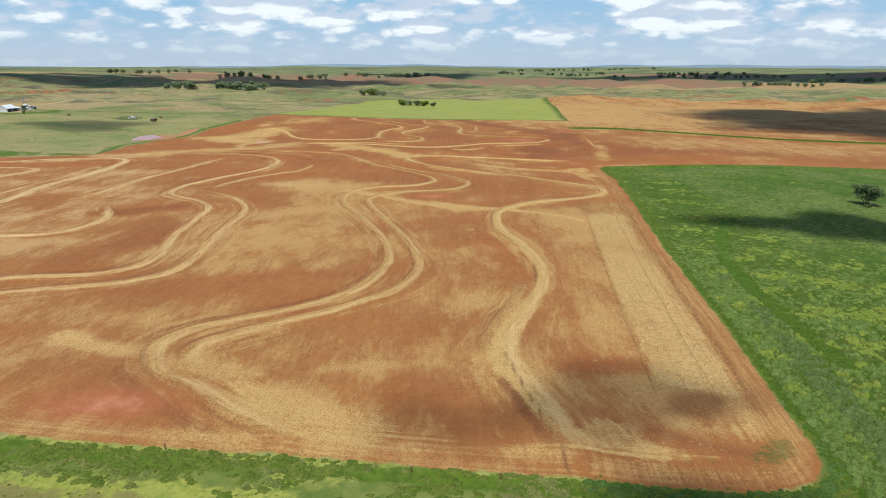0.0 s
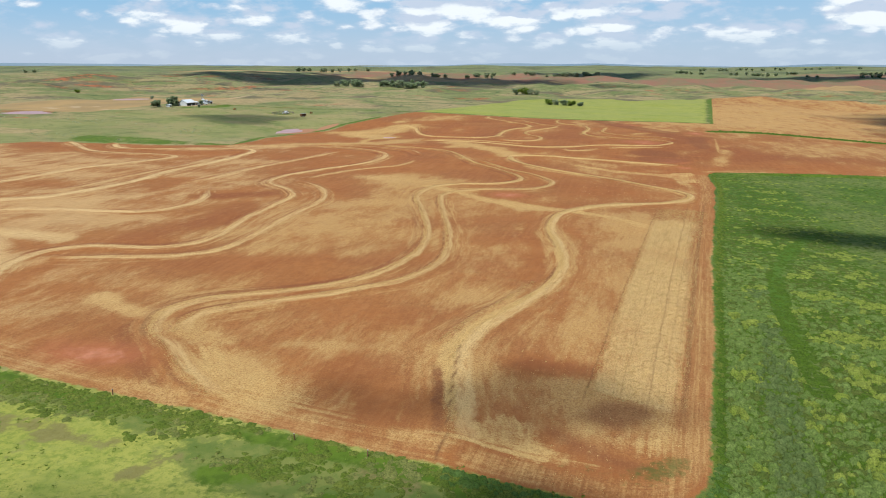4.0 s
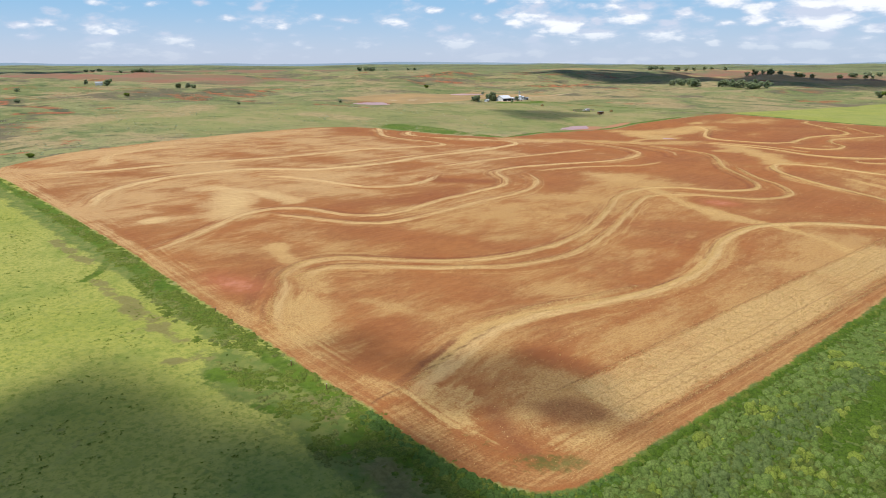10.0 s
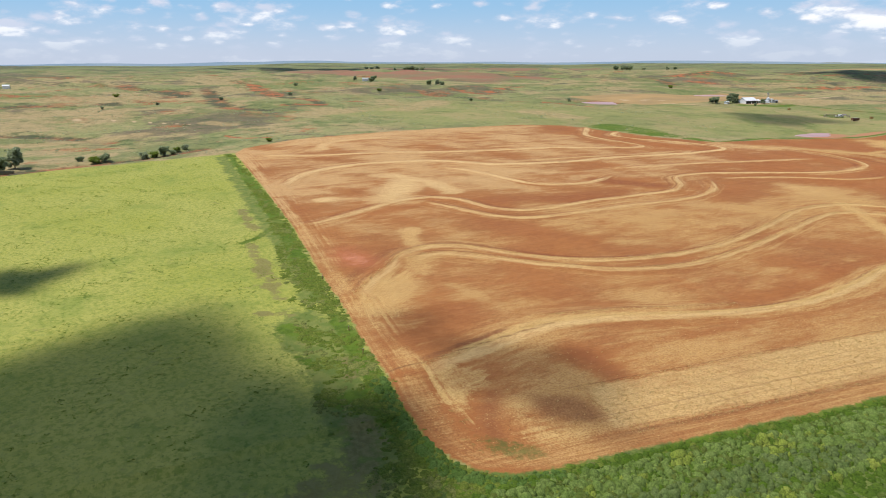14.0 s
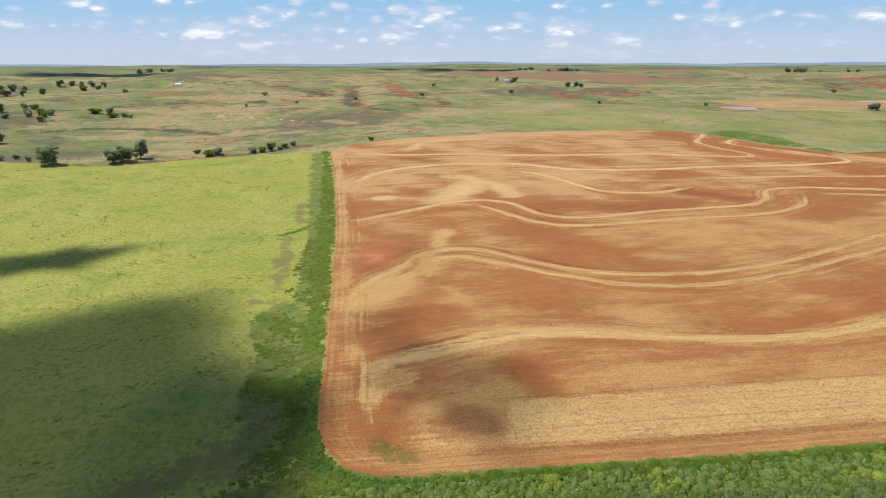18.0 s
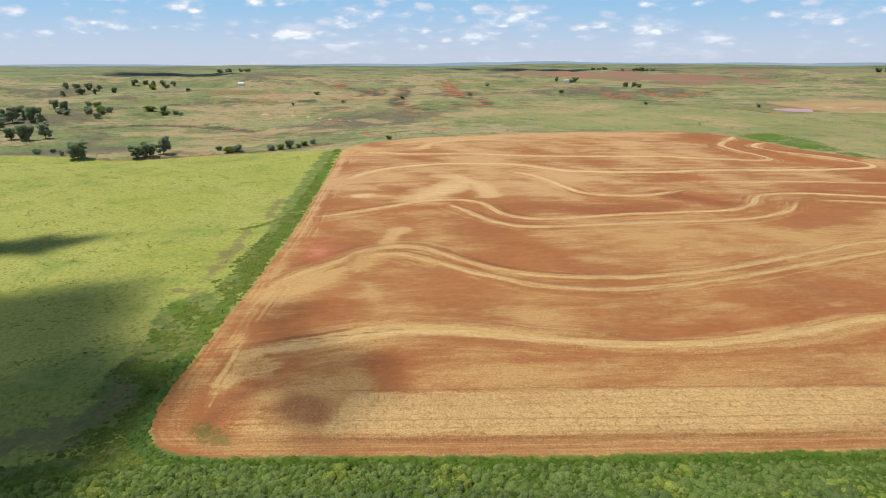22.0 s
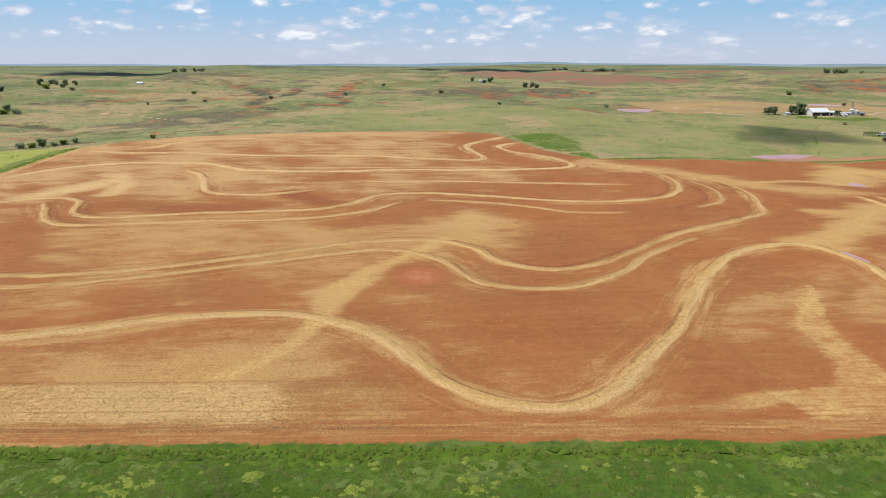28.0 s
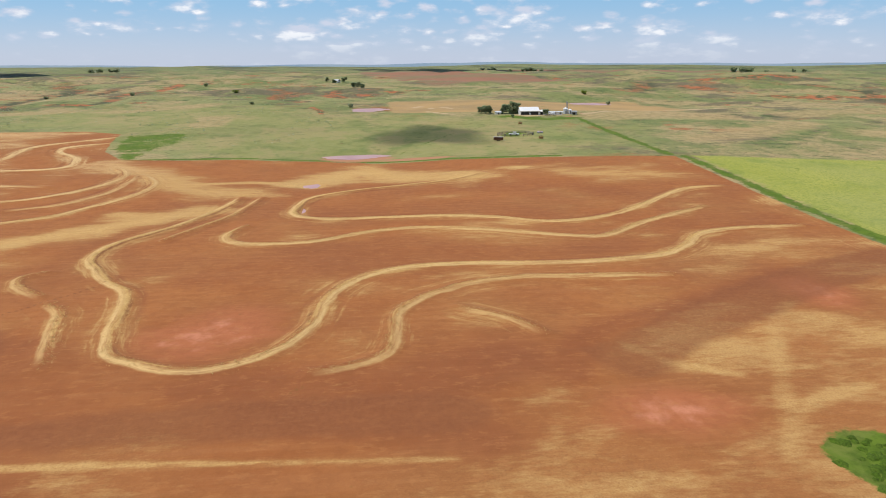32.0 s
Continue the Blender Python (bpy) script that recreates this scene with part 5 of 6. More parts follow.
def tree(name, seed, tall, wide, leaves, leaf_size, material, label, category="tree", stems=1, low=0.28):
    rs = np.random.RandomState(seed)
    ob = new(name)
    ob.empty_display_size = 0.3
    bm = bmesh.new()
    blobs = []
    for s in range(stems):
        off = Vector((rs.uniform(-0.2, 0.2) * wide, rs.uniform(-0.2, 0.2) * wide, 0)) if stems > 1 else Vector((0, 0, 0))
        fork = off + Vector((rs.uniform(-0.03, 0.03) * wide, rs.uniform(-0.03, 0.03) * wide, low * tall))
        r = 0.028 * tall
        limb(bm, off + Vector((0, 0, -0.3)), fork, r, r * 0.75, 7)
        for k in range(7 if stems == 1 else 4):
            t = math.tau * k / 7 + rs.uniform(-0.4, 0.4)
            out_r = wide * 0.5 * rs.uniform(0.35, 0.8)
            tip = off + Vector((math.cos(t) * out_r, math.sin(t) * out_r, tall * rs.uniform(0.42, 0.86)))
            limb(bm, fork, tip, r * 0.5, r * 0.12, 5)
            blobs.append((*tip, wide * rs.uniform(0.13, 0.24), tall * rs.uniform(0.09, 0.17)))
    for k in range(12):
        t, q = rs.uniform(0, math.tau), rs.uniform(0, 1) ** 0.6
        up_z = rs.uniform(0.14, 0.86)
        reach = wide * 0.36 * q * math.sqrt(max(0.1, 1 - ((up_z - 0.48) / 0.5) ** 2))
        blobs.append((math.cos(t) * reach, math.sin(t) * reach, tall * up_z, wide * rs.uniform(0.13, 0.2), tall * rs.uniform(0.10, 0.16)))
    part("trunk", bm, M_BARK, ob)
    v, f = leaf_cloud(rs, blobs, leaves, leaf_size)
    crown = new("crown", fast_mesh("crown", v, f, material))
    crown.parent = ob
    return tagged(ob, label, category, "trees")


def stand(models, places, rs, scale=1.0, first=True):
    """Set copies of the models on the land; each model itself takes a place of its own first."""
    for k, (x, y, tall) in enumerate(places):
        m = models[k % len(models)]
        s = tall * scale / m["tall"]
        z = float(level(x, y))
        mat = pose(x, y, z - 0.05, 0, 0, rs.uniform(0, 360))
        if not m.get("placed"):
            m["placed"] = 1
            ob = m
            ob.matrix_basis = mat @ Matrix.Scale(s, 4)
        else:
            ob = copy_thing(m, mat)
            ob.scale = (s, s, s * rs.uniform(0.9, 1.1))


def model(*args, **kw):
    ob = tree(*args, **kw)
    ob["tall"] = float(args[2])
    return ob


rng = np.random.RandomState(77)
cottonwoods = [model("tree", 1, 8.0, 9.0, 3600, 0.34, M_LEAF, "broad dark green cottonwood by the dry creek", low=0.18),
               model("tree", 2, 8.0, 7.0, 3000, 0.34, M_LEAF2, "grey-green creekside tree with a loose crown", low=0.2),
               model("tree", 3, 7.5, 8.5, 3200, 0.33, M_LEAF, "leafy tree with several low limbs by the creek", low=0.15)]
bushes = [model("bush", 11, 3.0, 4.6, 1100, 0.24, M_LEAF, "rounded dark green thicket bush on the range", category="bush", stems=4, low=0.15),
          model("bush", 12, 3.0, 3.8, 900, 0.24, M_LEAF2, "olive scrub bush on the open range", category="bush", stems=3, low=0.15),
          model("bush", 13, 2.6, 5.2, 1000, 0.24, M_WEED, "low bright green plum thicket", category="bush", stems=5, low=0.12)]
farm_trees = [model("tree", 21, 7.0, 7.6, 2400, 0.34, M_LEAF, "dark green shade tree beside the farm sheds", low=0.14),
              model("tree", 22, 8.5, 6.4, 2400, 0.34, M_LEAF, "tall full-crowned farmyard tree", low=0.14)]
lone = model("tree", 31, 5.6, 7.0, 2000, 0.24, M_LEAF_SHADE, "scraggly many-stemmed tree alone in the pasture", stems=4, low=0.2)
stand([lone], [(105, 172, 5.8)], rng)
stand(cottonwoods, [(-153, -22, 8.2), (-158, -25, 6.5), (-154, -4, 6.0), (-157, -1, 6.6), (-162, 3, 8.2), (-173, 45, 4.6), (-206, -61, 8.5), (-212, -56, 8.0), (-209, -68, 7.0), (-234, -66, 6.0),
                    (-646, 276, 6.5), (-638, 294, 8.0), (-620, 284, 6.0), (-515, 309, 7.0), (-511, 312, 6.0), (-523, 305, 6.5), (-586, -114, 7.0), (-583, -105, 6.0), (-486, -140, 7.5), (-492, -145, 7.0),
                    (-480, -128, 6.0), (-498, -120, 6.0), (-476, -150, 6.5), (-580, -95, 6.0), (-294, -112, 10.0), (-287, -102, 11.0), (-297, -101, 9.5), (-288, -92, 10.0), (-278, -85, 8.0), (-251, -92, 8.5), (-284, -108, 9.0),
                    (-522, -165, 8.0), (-520, -156, 7.5), (-523, -148, 8.0), (-518, -138, 7.0), (-608, -137, 8.0), (-612, -128, 7.0), (-592, -108, 7.5), (-334, -100, 7.0), (-332, -94, 6.5)], rng, 0.8)
stand(bushes, [(-165, -40, 2.6), (-168, -36, 2.4), (-166, 24, 2.6), (-168, 27, 3.2), (-170, 39, 3.4), (-172, 42, 2.4), (-176, 48, 2.2), (-183, 53, 2.6), (-180, 50, 2.0), (-314, -90, 4.0), (-314, -75, 4.4),
               (-318, -70, 4.0), (-308, -84, 3.6), (-300, -66, 4.2), (-321, -37, 3.6), (-324, -32, 3.2), (-319, -28, 3.0), (-182, 82, 1.8), (-332, 246, 2.2), (-308, 306, 3.2), (-169, 24, 2.2), (-171, 20, 2.2),
               (-160, -30, 2.4), (-230, -90, 3.0), (-190, -78, 3.0), (-64, 668, 7.0), (-70, 671, 8.0), (-78, 672, 7.0), (-58, 667, 6.0), (-16, 546, 5.0), (-22, 547, 6.0), (-28, 547, 6.0), (-34, 548, 5.5), (-10, 545, 4.5),
               (-319, 464, 3.0), (-390, 470, 3.4), (-420, 150, 3.0), (-380, 60, 2.6), (-440, 40, 3.0), (-400, 100, 2.8), (-360, 30, 2.2), (-430, 220, 3.0), (-520, 180, 3.5), (-358, -90, 4.5), (-354, -84, 4.0), (-329, -73, 5.0), (-324, -78, 5.0), (-332, -48, 4.5), (-334, -41, 4.0), (-326, -68, 4.5), (-530, -100, 5.0), (-545, -92, 4.5), (-480, -60, 4.0)], rng, 0.8)
stand(farm_trees, [(-250, 375, 4.6), (-247.5, 389.5, 6.4), (-249, 386, 5.2), (-252, 378, 3.8), (-239, 404.2, 3.4), (-247, 383.5, 3.6), (-228, 385, 1.8), (-250, 391.5, 5.4), (-251, 372.5, 3.6), (-246, 387, 4.4)], rng)
# wooded lines far off: each tree its own
far_models = [model("far_tree", 41, 9.0, 11.0, 620, 0.75, M_LEAF, "dark round-headed tree in a far shelter belt"), model("far_tree", 42, 8.0, 12.0, 600, 0.75, M_LEAF, "dark spreading tree in a far shelter belt"),
              model("far_tree", 43, 7.0, 9.0, 520, 0.7, M_LEAF2, "olive tree on the far prairie")]
belt = []
for x0, y0, x1, y1, n, spread in ((-290, 745, -180, 722, 18, 7), (-115, 1454, -40, 1500, 26, 16), (-360, 1130, -180, 1230, 16, 8), (100, 1804, 440, 1880, 26, 16), (535, 1900, 760, 1840, 26, 20), (480, 1174, 640, 1160, 14, 8),
                                  (-250, 1397, -120, 1420, 8, 12), (650, 1350, 980, 1400, 26, 14), (-700, 1400, -500, 1440, 12, 12), (-1400, 560, -1380, 700, 10, 20), (-1300, -200, -1260, -120, 8, 16),
                                  (300, 1600, 900, 1650, 30, 14), (200, 2300, 700, 2400, 26, 30), (-1000, 900, -900, 960, 8, 14), (700, 1050, 760, 1060, 8, 8)):
    for k in range(n):
        u = rng.uniform()
        belt.append((x0 + (x1 - x0) * u + rng.normal() * spread * 0.4, y0 + (y1 - y0) * u + rng.normal() * spread * 0.4, rng.uniform(5.5, 9.5)))
stand(far_models, belt, rng)

# ---------------------------------------------------------------- hills on the skyline, painted haze blue


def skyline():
    """A low line of far hills behind all the rest, their haze painted blue."""
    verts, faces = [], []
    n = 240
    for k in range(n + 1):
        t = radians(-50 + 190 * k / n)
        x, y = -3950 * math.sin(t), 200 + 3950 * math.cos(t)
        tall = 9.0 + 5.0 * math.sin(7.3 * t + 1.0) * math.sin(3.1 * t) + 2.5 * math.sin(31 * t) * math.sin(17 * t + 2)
        z = float(level(x, y))
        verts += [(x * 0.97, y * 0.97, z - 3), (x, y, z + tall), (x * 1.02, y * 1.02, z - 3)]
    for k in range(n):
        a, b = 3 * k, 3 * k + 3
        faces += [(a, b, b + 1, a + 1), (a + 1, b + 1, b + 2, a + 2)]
    tagged(new("backdrop_hills", mesh_of("backdrop_hills", verts, faces, plain("painted_haze_blue", (0.17, 0.24, 0.30), (0.23, 0.29, 0.33), 0.002, 1.0), True)),
           "long low skyline hills with blue-grey haze painted in", "hills", "", "structure")


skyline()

# ---------------------------------------------------------------- farmstead


def gable(name, x, y, turn, length, width, eave, rise, label, wall_mat, roof_mat, doors=(), windows=(), group="farm buildings"):
    """A gabled building along its x axis: four walls, two roof slopes, doors and windows of its own."""
    ob = thing(name, x, y, turn, label, "building", group, 0.25)
    L, W, t = length / 2, width / 2, 0.14
    for k, sy in enumerate((-1, 1)):
        part("wall", box(-L, sy * W - t / 2, 0, L, sy * W + t / 2, eave + 0.25, 0.0), wall_mat, ob)
    for sx in (-1, 1):
        bm = bmesh.new()
        pts = [(-W + t, 0), (W - t, 0), (W - t, eave + 0.25), (0, eave + 0.25 + rise - 0.1), (-W + t, eave + 0.25)]
        a = [bm.verts.new((sx * L - t / 2, p, q)) for p, q in pts]
        b = [bm.verts.new((sx * L + t / 2, p, q)) for p, q in pts]
        bm.faces.new(a)
        bm.faces.new(b[::-1])
        for k in range(5):
            bm.faces.new((a[k], b[k], b[(k + 1) % 5], a[(k + 1) % 5]))
        part("wall", bm, wall_mat, ob)
    over = 0.35
    for sy in (-1, 1):
        bm = bmesh.new()
        slope = rise / W
        n = max(6, int(length / 0.9))
        top, low = [], []
        for i in range(n * 2 + 1):
            u = -L - over + (length + 2 * over) * i / (2 * n)
            lift = 0.05 if i % 2 else 0.0
            top.append((bm.verts.new((u, 0, eave + 0.30 + rise + lift)), bm.verts.new((u, sy * (W + over), eave + 0.30 - slope * over + lift))))
            low.append((bm.verts.new((u, 0, eave + 0.20 + rise)), bm.verts.new((u, sy * (W + over), eave + 0.20 - slope * over))))
        for i in range(2 * n):
            bm.faces.new((top[i][0], top[i + 1][0], top[i + 1][1], top[i][1]))
            bm.faces.new((low[i][0], low[i][1], low[i + 1][1], low[i + 1][0]))
            bm.faces.new((top[i][1], top[i + 1][1], low[i + 1][1], low[i][1]))
            bm.faces.new((top[i][0], low[i][0], low[i + 1][0], top[i + 1][0]))
        for i in (0, 2 * n):
            bm.faces.new((top[i][0], top[i][1], low[i][1], low[i][0]))
        part("roof", bm, roof_mat, ob, "ribbed metal roof slope")
    # near-black panels on the closed wall stand in for the shade inside doorways
    for u, w, hgt in doors:
        part("door", box(u - w / 2, W + t / 2, 0.02, u + w / 2, W + t / 2 + 0.06, hgt, 0.01), M_DARK, ob, "dark panel painted as the shade in a wide doorway")
    for u, zz in windows:
        fr = part("window", box(u - 0.5, W + t / 2, zz, u + 0.5, W + t / 2 + 0.05, zz + 0.9, 0.01), M_WHITE, ob)
        part("pane", box(u - 0.42, W + t / 2 + 0.05, zz + 0.08, u + 0.42, W + t / 2 + 0.07, zz + 0.82, 0.0), M_GLASS, fr)
    return ob


def bin_thing(x, y, r, tall, label):
    ob = thing("grain_bin", x, y, 0, label, "grain bin", "grain bins", 0.15)
    bm = bmesh.new()
    n, m = 28, 12
    rings = [[bm.verts.new(((r + (0.03 if k % 2 else 0)) * math.cos(math.tau * j / n), (r + (0.03 if k % 2 else 0)) * math.sin(math.tau * j / n), tall * k / m)) for j in range(n)] for k in range(m + 1)]
    for a, b in zip(rings[:-1], rings[1:]):
        for j in range(n):
            bm.faces.new((a[j], a[(j + 1) % n], b[(j + 1) % n], b[j]))
    part("body", bm, M_ROOF, ob, "corrugated steel wall")
    part("roof", tube(r + 0.12, 0.15, tall, tall + 0.55 * r, 28), M_WHITE, ob)
    part("vent", tube(0.16, 0.16, tall + 0.5 * r, tall + 0.5 * r + 0.3, 10), M_STEEL, ob)
    part("door", box(r - 0.05, -0.35, 0.3, r + 0.08, 0.35, 1.6, 0.01), M_STEEL, ob)
    part("ladder", box(-0.2, r + 0.02, 0.3, 0.2, r + 0.1, tall, 0.0), M_STEEL, ob)
    return ob


gable("machine_shed", -244, 396.2, -90, 9.4, 6.0, 1.9, 1.7, "long white metal machine shed with an open bay", M_WHITE, M_WHITE, [(-2.5, 3.8, 1.75), (2.3, 4.2, 1.75)], [(-0.3, 0.8)])
gable("workshop", -243.5, 403.0, -90, 4.2, 3.6, 1.6, 0.6, "small white workshop behind a shade tree", M_WHITE, M_WHITE, [(0.5, 1.3, 1.5)], [(-1.3, 0.6)])
gable("mobile_home", -243, 409.8, -90, 7.0, 2.4, 1.2, 0.25, "long low white mobile home", M_WHITE, M_ROOF, [(0.0, 0.7, 1.2)], [(-2.4, 0.4), (2.1, 0.4)])
gable("pump_house", -246.5, 381.0, -80, 2.6, 2.0, 1.1, 0.4, "little white pump house between the farmyard trees", M_WHITE, M_ROOF, [(0.0, 0.6, 1.1)])
gable("lean_to_shed", -242.5, 419.4, -90, 2.4, 2.2, 1.4, 0.4, "weathered grey shed beside the grain bins", M_STEEL, M_STEEL, [(0.2, 1.4, 1.2)])
gable("farmhouse", -641, 286, 60, 6.0, 4.4, 2.0, 1.2, "white farmhouse among trees on a far rise", M_WHITE, M_STEEL, [(0.0, 0.9, 1.8)], [(-2, 0.7), (2, 0.7)])
gable("cattle_shed", -557, -32, 85, 4.4, 3.2, 2.0, 0.7, "white shed alone on a patch of red earth", M_WHITE, M_WHITE, [(0.0, 1.4, 1.7)])
bin_thing(-245, 415.8, 1.1, 2.8, "tall galvanised grain bin at the end of the yard")
bin_thing(-244, 417.9, 0.9, 2.2, "smaller galvanised grain bin with a conical roof")
leg = thing("grain_elevator", -246.4, 416.9, 0, "grey steel grain elevator leg above the bins", "elevator")
for sx, sy in ((-0.3, -0.3), (0.3, -0.3), (0.3, 0.3), (-0.3, 0.3)):
    part("post", box(sx - 0.05, sy - 0.05, -0.2, sx + 0.05, sy + 0.05, 5.4, 0.0), M_STEEL, leg)
for k in range(5):
    part("rung", box(-0.34, -0.34, 0.9 + k, 0.34, 0.34, 0.98 + k, 0.0), M_STEEL, leg)
part("head", box(-0.5, -0.4, 5.3, 0.5, 0.4, 6.0, 0.05), M_STEEL, leg)
part("spout", box(0.4, -0.1, 4.9, 1.5, 0.1, 5.15, 0.02), M_STEEL, leg)


def pickup(x, y, turn, paint, label):
    ob = thing("pickup_truck", x, y, turn, label, "truck", "farm vehicles")
    ob.scale = (0.8, 0.8, 0.8)
    part("body", box(-2.5, -0.9, 0.45, 2.5, 0.9, 1.05, 0.08), paint, ob)
    part("cab", box(-0.4, -0.82, 1.05, 1.3, 0.82, 1.75, 0.14), paint, ob)
    part("windscreen", box(1.2, -0.7, 1.15, 1.36, 0.7, 1.6, 0.02), M_GLASS, ob)
    for sy in (-0.84, 0.84):
        part("side_window", box(-0.25, sy - 0.02, 1.2, 1.1, sy + 0.02, 1.58, 0.0), M_GLASS, ob)
    part("bed_liner", box(-2.4, -0.75, 1.05, -0.5, 0.75, 1.09, 0.0), M_DARK, ob)
    for wx in (-1.6, 1.6):
        for wy in (-0.85, 0.85):
            w = part("wheel", wheel_bm(0.38, 0.24, wx, wy), M_RUBBER, ob)
    return ob


pickup(-164, 372, 70, M_WHITE, "white pickup truck parked on a gravel patch")
pickup(-239, 407.4, 30, M_WHITE, "white truck standing in the farmyard")


def trailer(x, y, turn, label):
    ob = thing("stock_trailer", x, y, turn, label, "trailer", "farm vehicles")
    ob.scale = (0.68, 0.68, 0.68)
    part("deck", box(-2.6, -1.1, 0.55, 2.6, 1.1, 0.75, 0.03), M_RUST, ob)
    for sy in (-1.08, 1.08):
        for k in range(4):
            part("slat", box(-2.6, sy - 0.03, 0.85 + 0.36 * k, 2.6, sy + 0.03, 1.08 + 0.36 * k, 0.0), M_RUST, ob)
    for sx in (-2.55, 2.55):
        part("end_gate", box(sx - 0.04, -1.05, 0.75, sx + 0.04, 1.05, 2.2, 0.0), M_RUST, ob)
    part("roof", box(-2.65, -1.15, 2.25, 2.65, 1.15, 2.33, 0.02), M_STEEL, ob)
    part("drawbar", box(2.6, -0.08, 0.5, 3.9, 0.08, 0.62, 0.0), M_STEEL, ob)
    for wx in (-0.5, 0.5):
        for wy in (-1.15, 1.15):
            part("wheel", wheel_bm(0.36, 0.22, wx, wy), M_RUBBER, ob)


def corral(x, y, rx, ry, label):
    """A worn pen of posts and rails with a gap for its gate."""
    ob = thing("cattle_pen", x, y, 20, label, "fence")
    n = 18
    spots = [(rx * math.cos(math.tau * k / n) * (1 + 0.06 * math.sin(5 * k)), ry * math.sin(math.tau * k / n) * (1 + 0.06 * math.cos(3 * k))) for k in range(n)]
    for px_, py_ in spots:
        part("post", box(px_ - 0.09, py_ - 0.09, -0.3, px_ + 0.09, py_ + 0.09, 0.95, 0.0), M_POST, ob)
    for k in range(n - 2):
        (ax, ay), (bx, by) = spots[k], spots[k + 1]
        for zz in (0.3, 0.55, 0.8):
            bm = bmesh.new()
            limb(bm, Vector((ax, ay, zz)), Vector((bx, by, zz)), 0.07, 0.06, 5)
            part("rail", bm, M_POST, ob)


corral(-166, 373, 6.0, 7.5, "weathered grey post-and-rail cattle pen in the paddock")
trailer(-149, 363, 75, "rusty slatted stock trailer in the paddock")


def feeder(x, y, label):
    ob = thing("hay_feeder", x, y, rng.uniform(0, 90), label, "hay feeder", "hay feeders")
    ob.scale = (0.75, 0.75, 0.75)
    for zz in (0.1, 0.6, 1.2):
        bm = bmesh.new()
        n = 24
        rings = []
        for r, z in ((1.1, zz), (1.18, zz), (1.18, zz + 0.09), (1.1, zz + 0.09)):
            rings.append([bm.verts.new((r * math.cos(math.tau * j / n), r * math.sin(math.tau * j / n), z)) for j in range(n)])
        for k in range(4):
            a, b = rings[k], rings[(k + 1) % 4]
            for j in range(n):
                bm.faces.new((a[j], a[(j + 1) % n], b[(j + 1) % n], b[j]))
        part("hoop", bm, M_RUST, ob)
    for j in range(10):
        t = math.tau * j / 10
        part("upright", box(1.14 * math.cos(t) - 0.03, 1.14 * math.sin(t) - 0.03, 0, 1.14 * math.cos(t) + 0.03, 1.14 * math.sin(t) + 0.03, 1.25, 0.0), M_RUST, ob)
    part("bale", tube(0.95, 0.9, 0.0, 1.1, 20), M_STRAW, ob, "half-eaten round straw bale")


feeder(-152, 380, "rusty ring feeder with an old bale in the paddock")
feeder(-203, 383, "ring feeder with hay below the farmyard")
tank = thing("stock_tank", -170, 384, 0, "round galvanised stock tank in the paddock", "water tank")
part("wall", tube(1.3, 1.3, 0, 0.6, 24), M_STEEL, tank)
part("water", tube(1.2, 1.2, 0.6, 0.61, 24), M_WATER, tank)


# steel posts of the old boundary fence
post = thing("fence_post", -23.8, 54.7, 0, "dark weathered fence post at the field's southern edge", "fence post", "boundary fence posts", 0.2)
part("shaft", box(-0.045, -0.045, 0.0, 0.045, 0.045, 0.85, 0.015), M_RUST, post)
part("cap", box(-0.055, -0.055, 0.85, 0.055, 0.055, 0.88, 0.01), M_STEEL, post)
for x, y in ((-2.2, 51.7), (5.1, 50.9)):
    copy_thing(post, pose(x, y, float(level(x, y)) - 0.2, 2, 3, 20 * x))

# ---------------------------------------------------------------- weeds, tufts and stubble


def tufts(name, xy, radius, tall, leaves, leaf, material, label, category, seed, flat=0.5):
    """Many leafy clumps in one mesh of stuff, each a few leaf blades on the ground."""
    rs = np.random.RandomState(seed)
    xy = np.asarray(xy)
    n = len(xy)
    z = level(xy[:, 0], xy[:, 1])
    k = leaves
    rad = rs.uniform(0.6, 1.4, n) * radius
    hgt = rs.uniform(0.6, 1.4, n) * tall
    t, q = rs.uniform(0, math.tau, (n, k)), np.sqrt(rs.uniform(0, 1, (n, k)))
    cx, cy = xy[:, :1] + rad[:, None] * q * np.cos(t), xy[:, 1:] + rad[:, None] * q * np.sin(t)
    cz = z[:, None] + hgt[:, None] * (1 - 0.75 * q * q) * rs.uniform(0.25, 1.0, (n, k))
    c = np.stack([cx, cy, cz], -1).reshape(-1, 3)
    m = len(c)
    nrm = rs.normal(size=(m, 3)) * flat + np.array([0, 0, 1.0]) + np.stack([np.cos(t), np.sin(t), 0 * t], -1).reshape(-1, 3) * q.reshape(-1, 1) * 0.85
    nrm /= np.linalg.norm(nrm, axis=1)[:, None]
    u = np.cross(nrm, rs.normal(size=(m, 3)))
    u /= np.linalg.norm(u, axis=1)[:, None]
    v = np.cross(nrm, u)
    s = (leaf * rs.uniform(0.6, 1.5, m))[:, None]
    bend = nrm * s * 0.3
    verts = np.stack([c - u * s - bend, c - v * s * 0.6, c + u * s - bend, c + v * s * 0.6], 1).reshape(-1, 3)
    ob = new(name, fast_mesh(name, verts, np.arange(m * 4).reshape(-1, 4), material))
    return tagged(ob, label, category, "", "stuff")


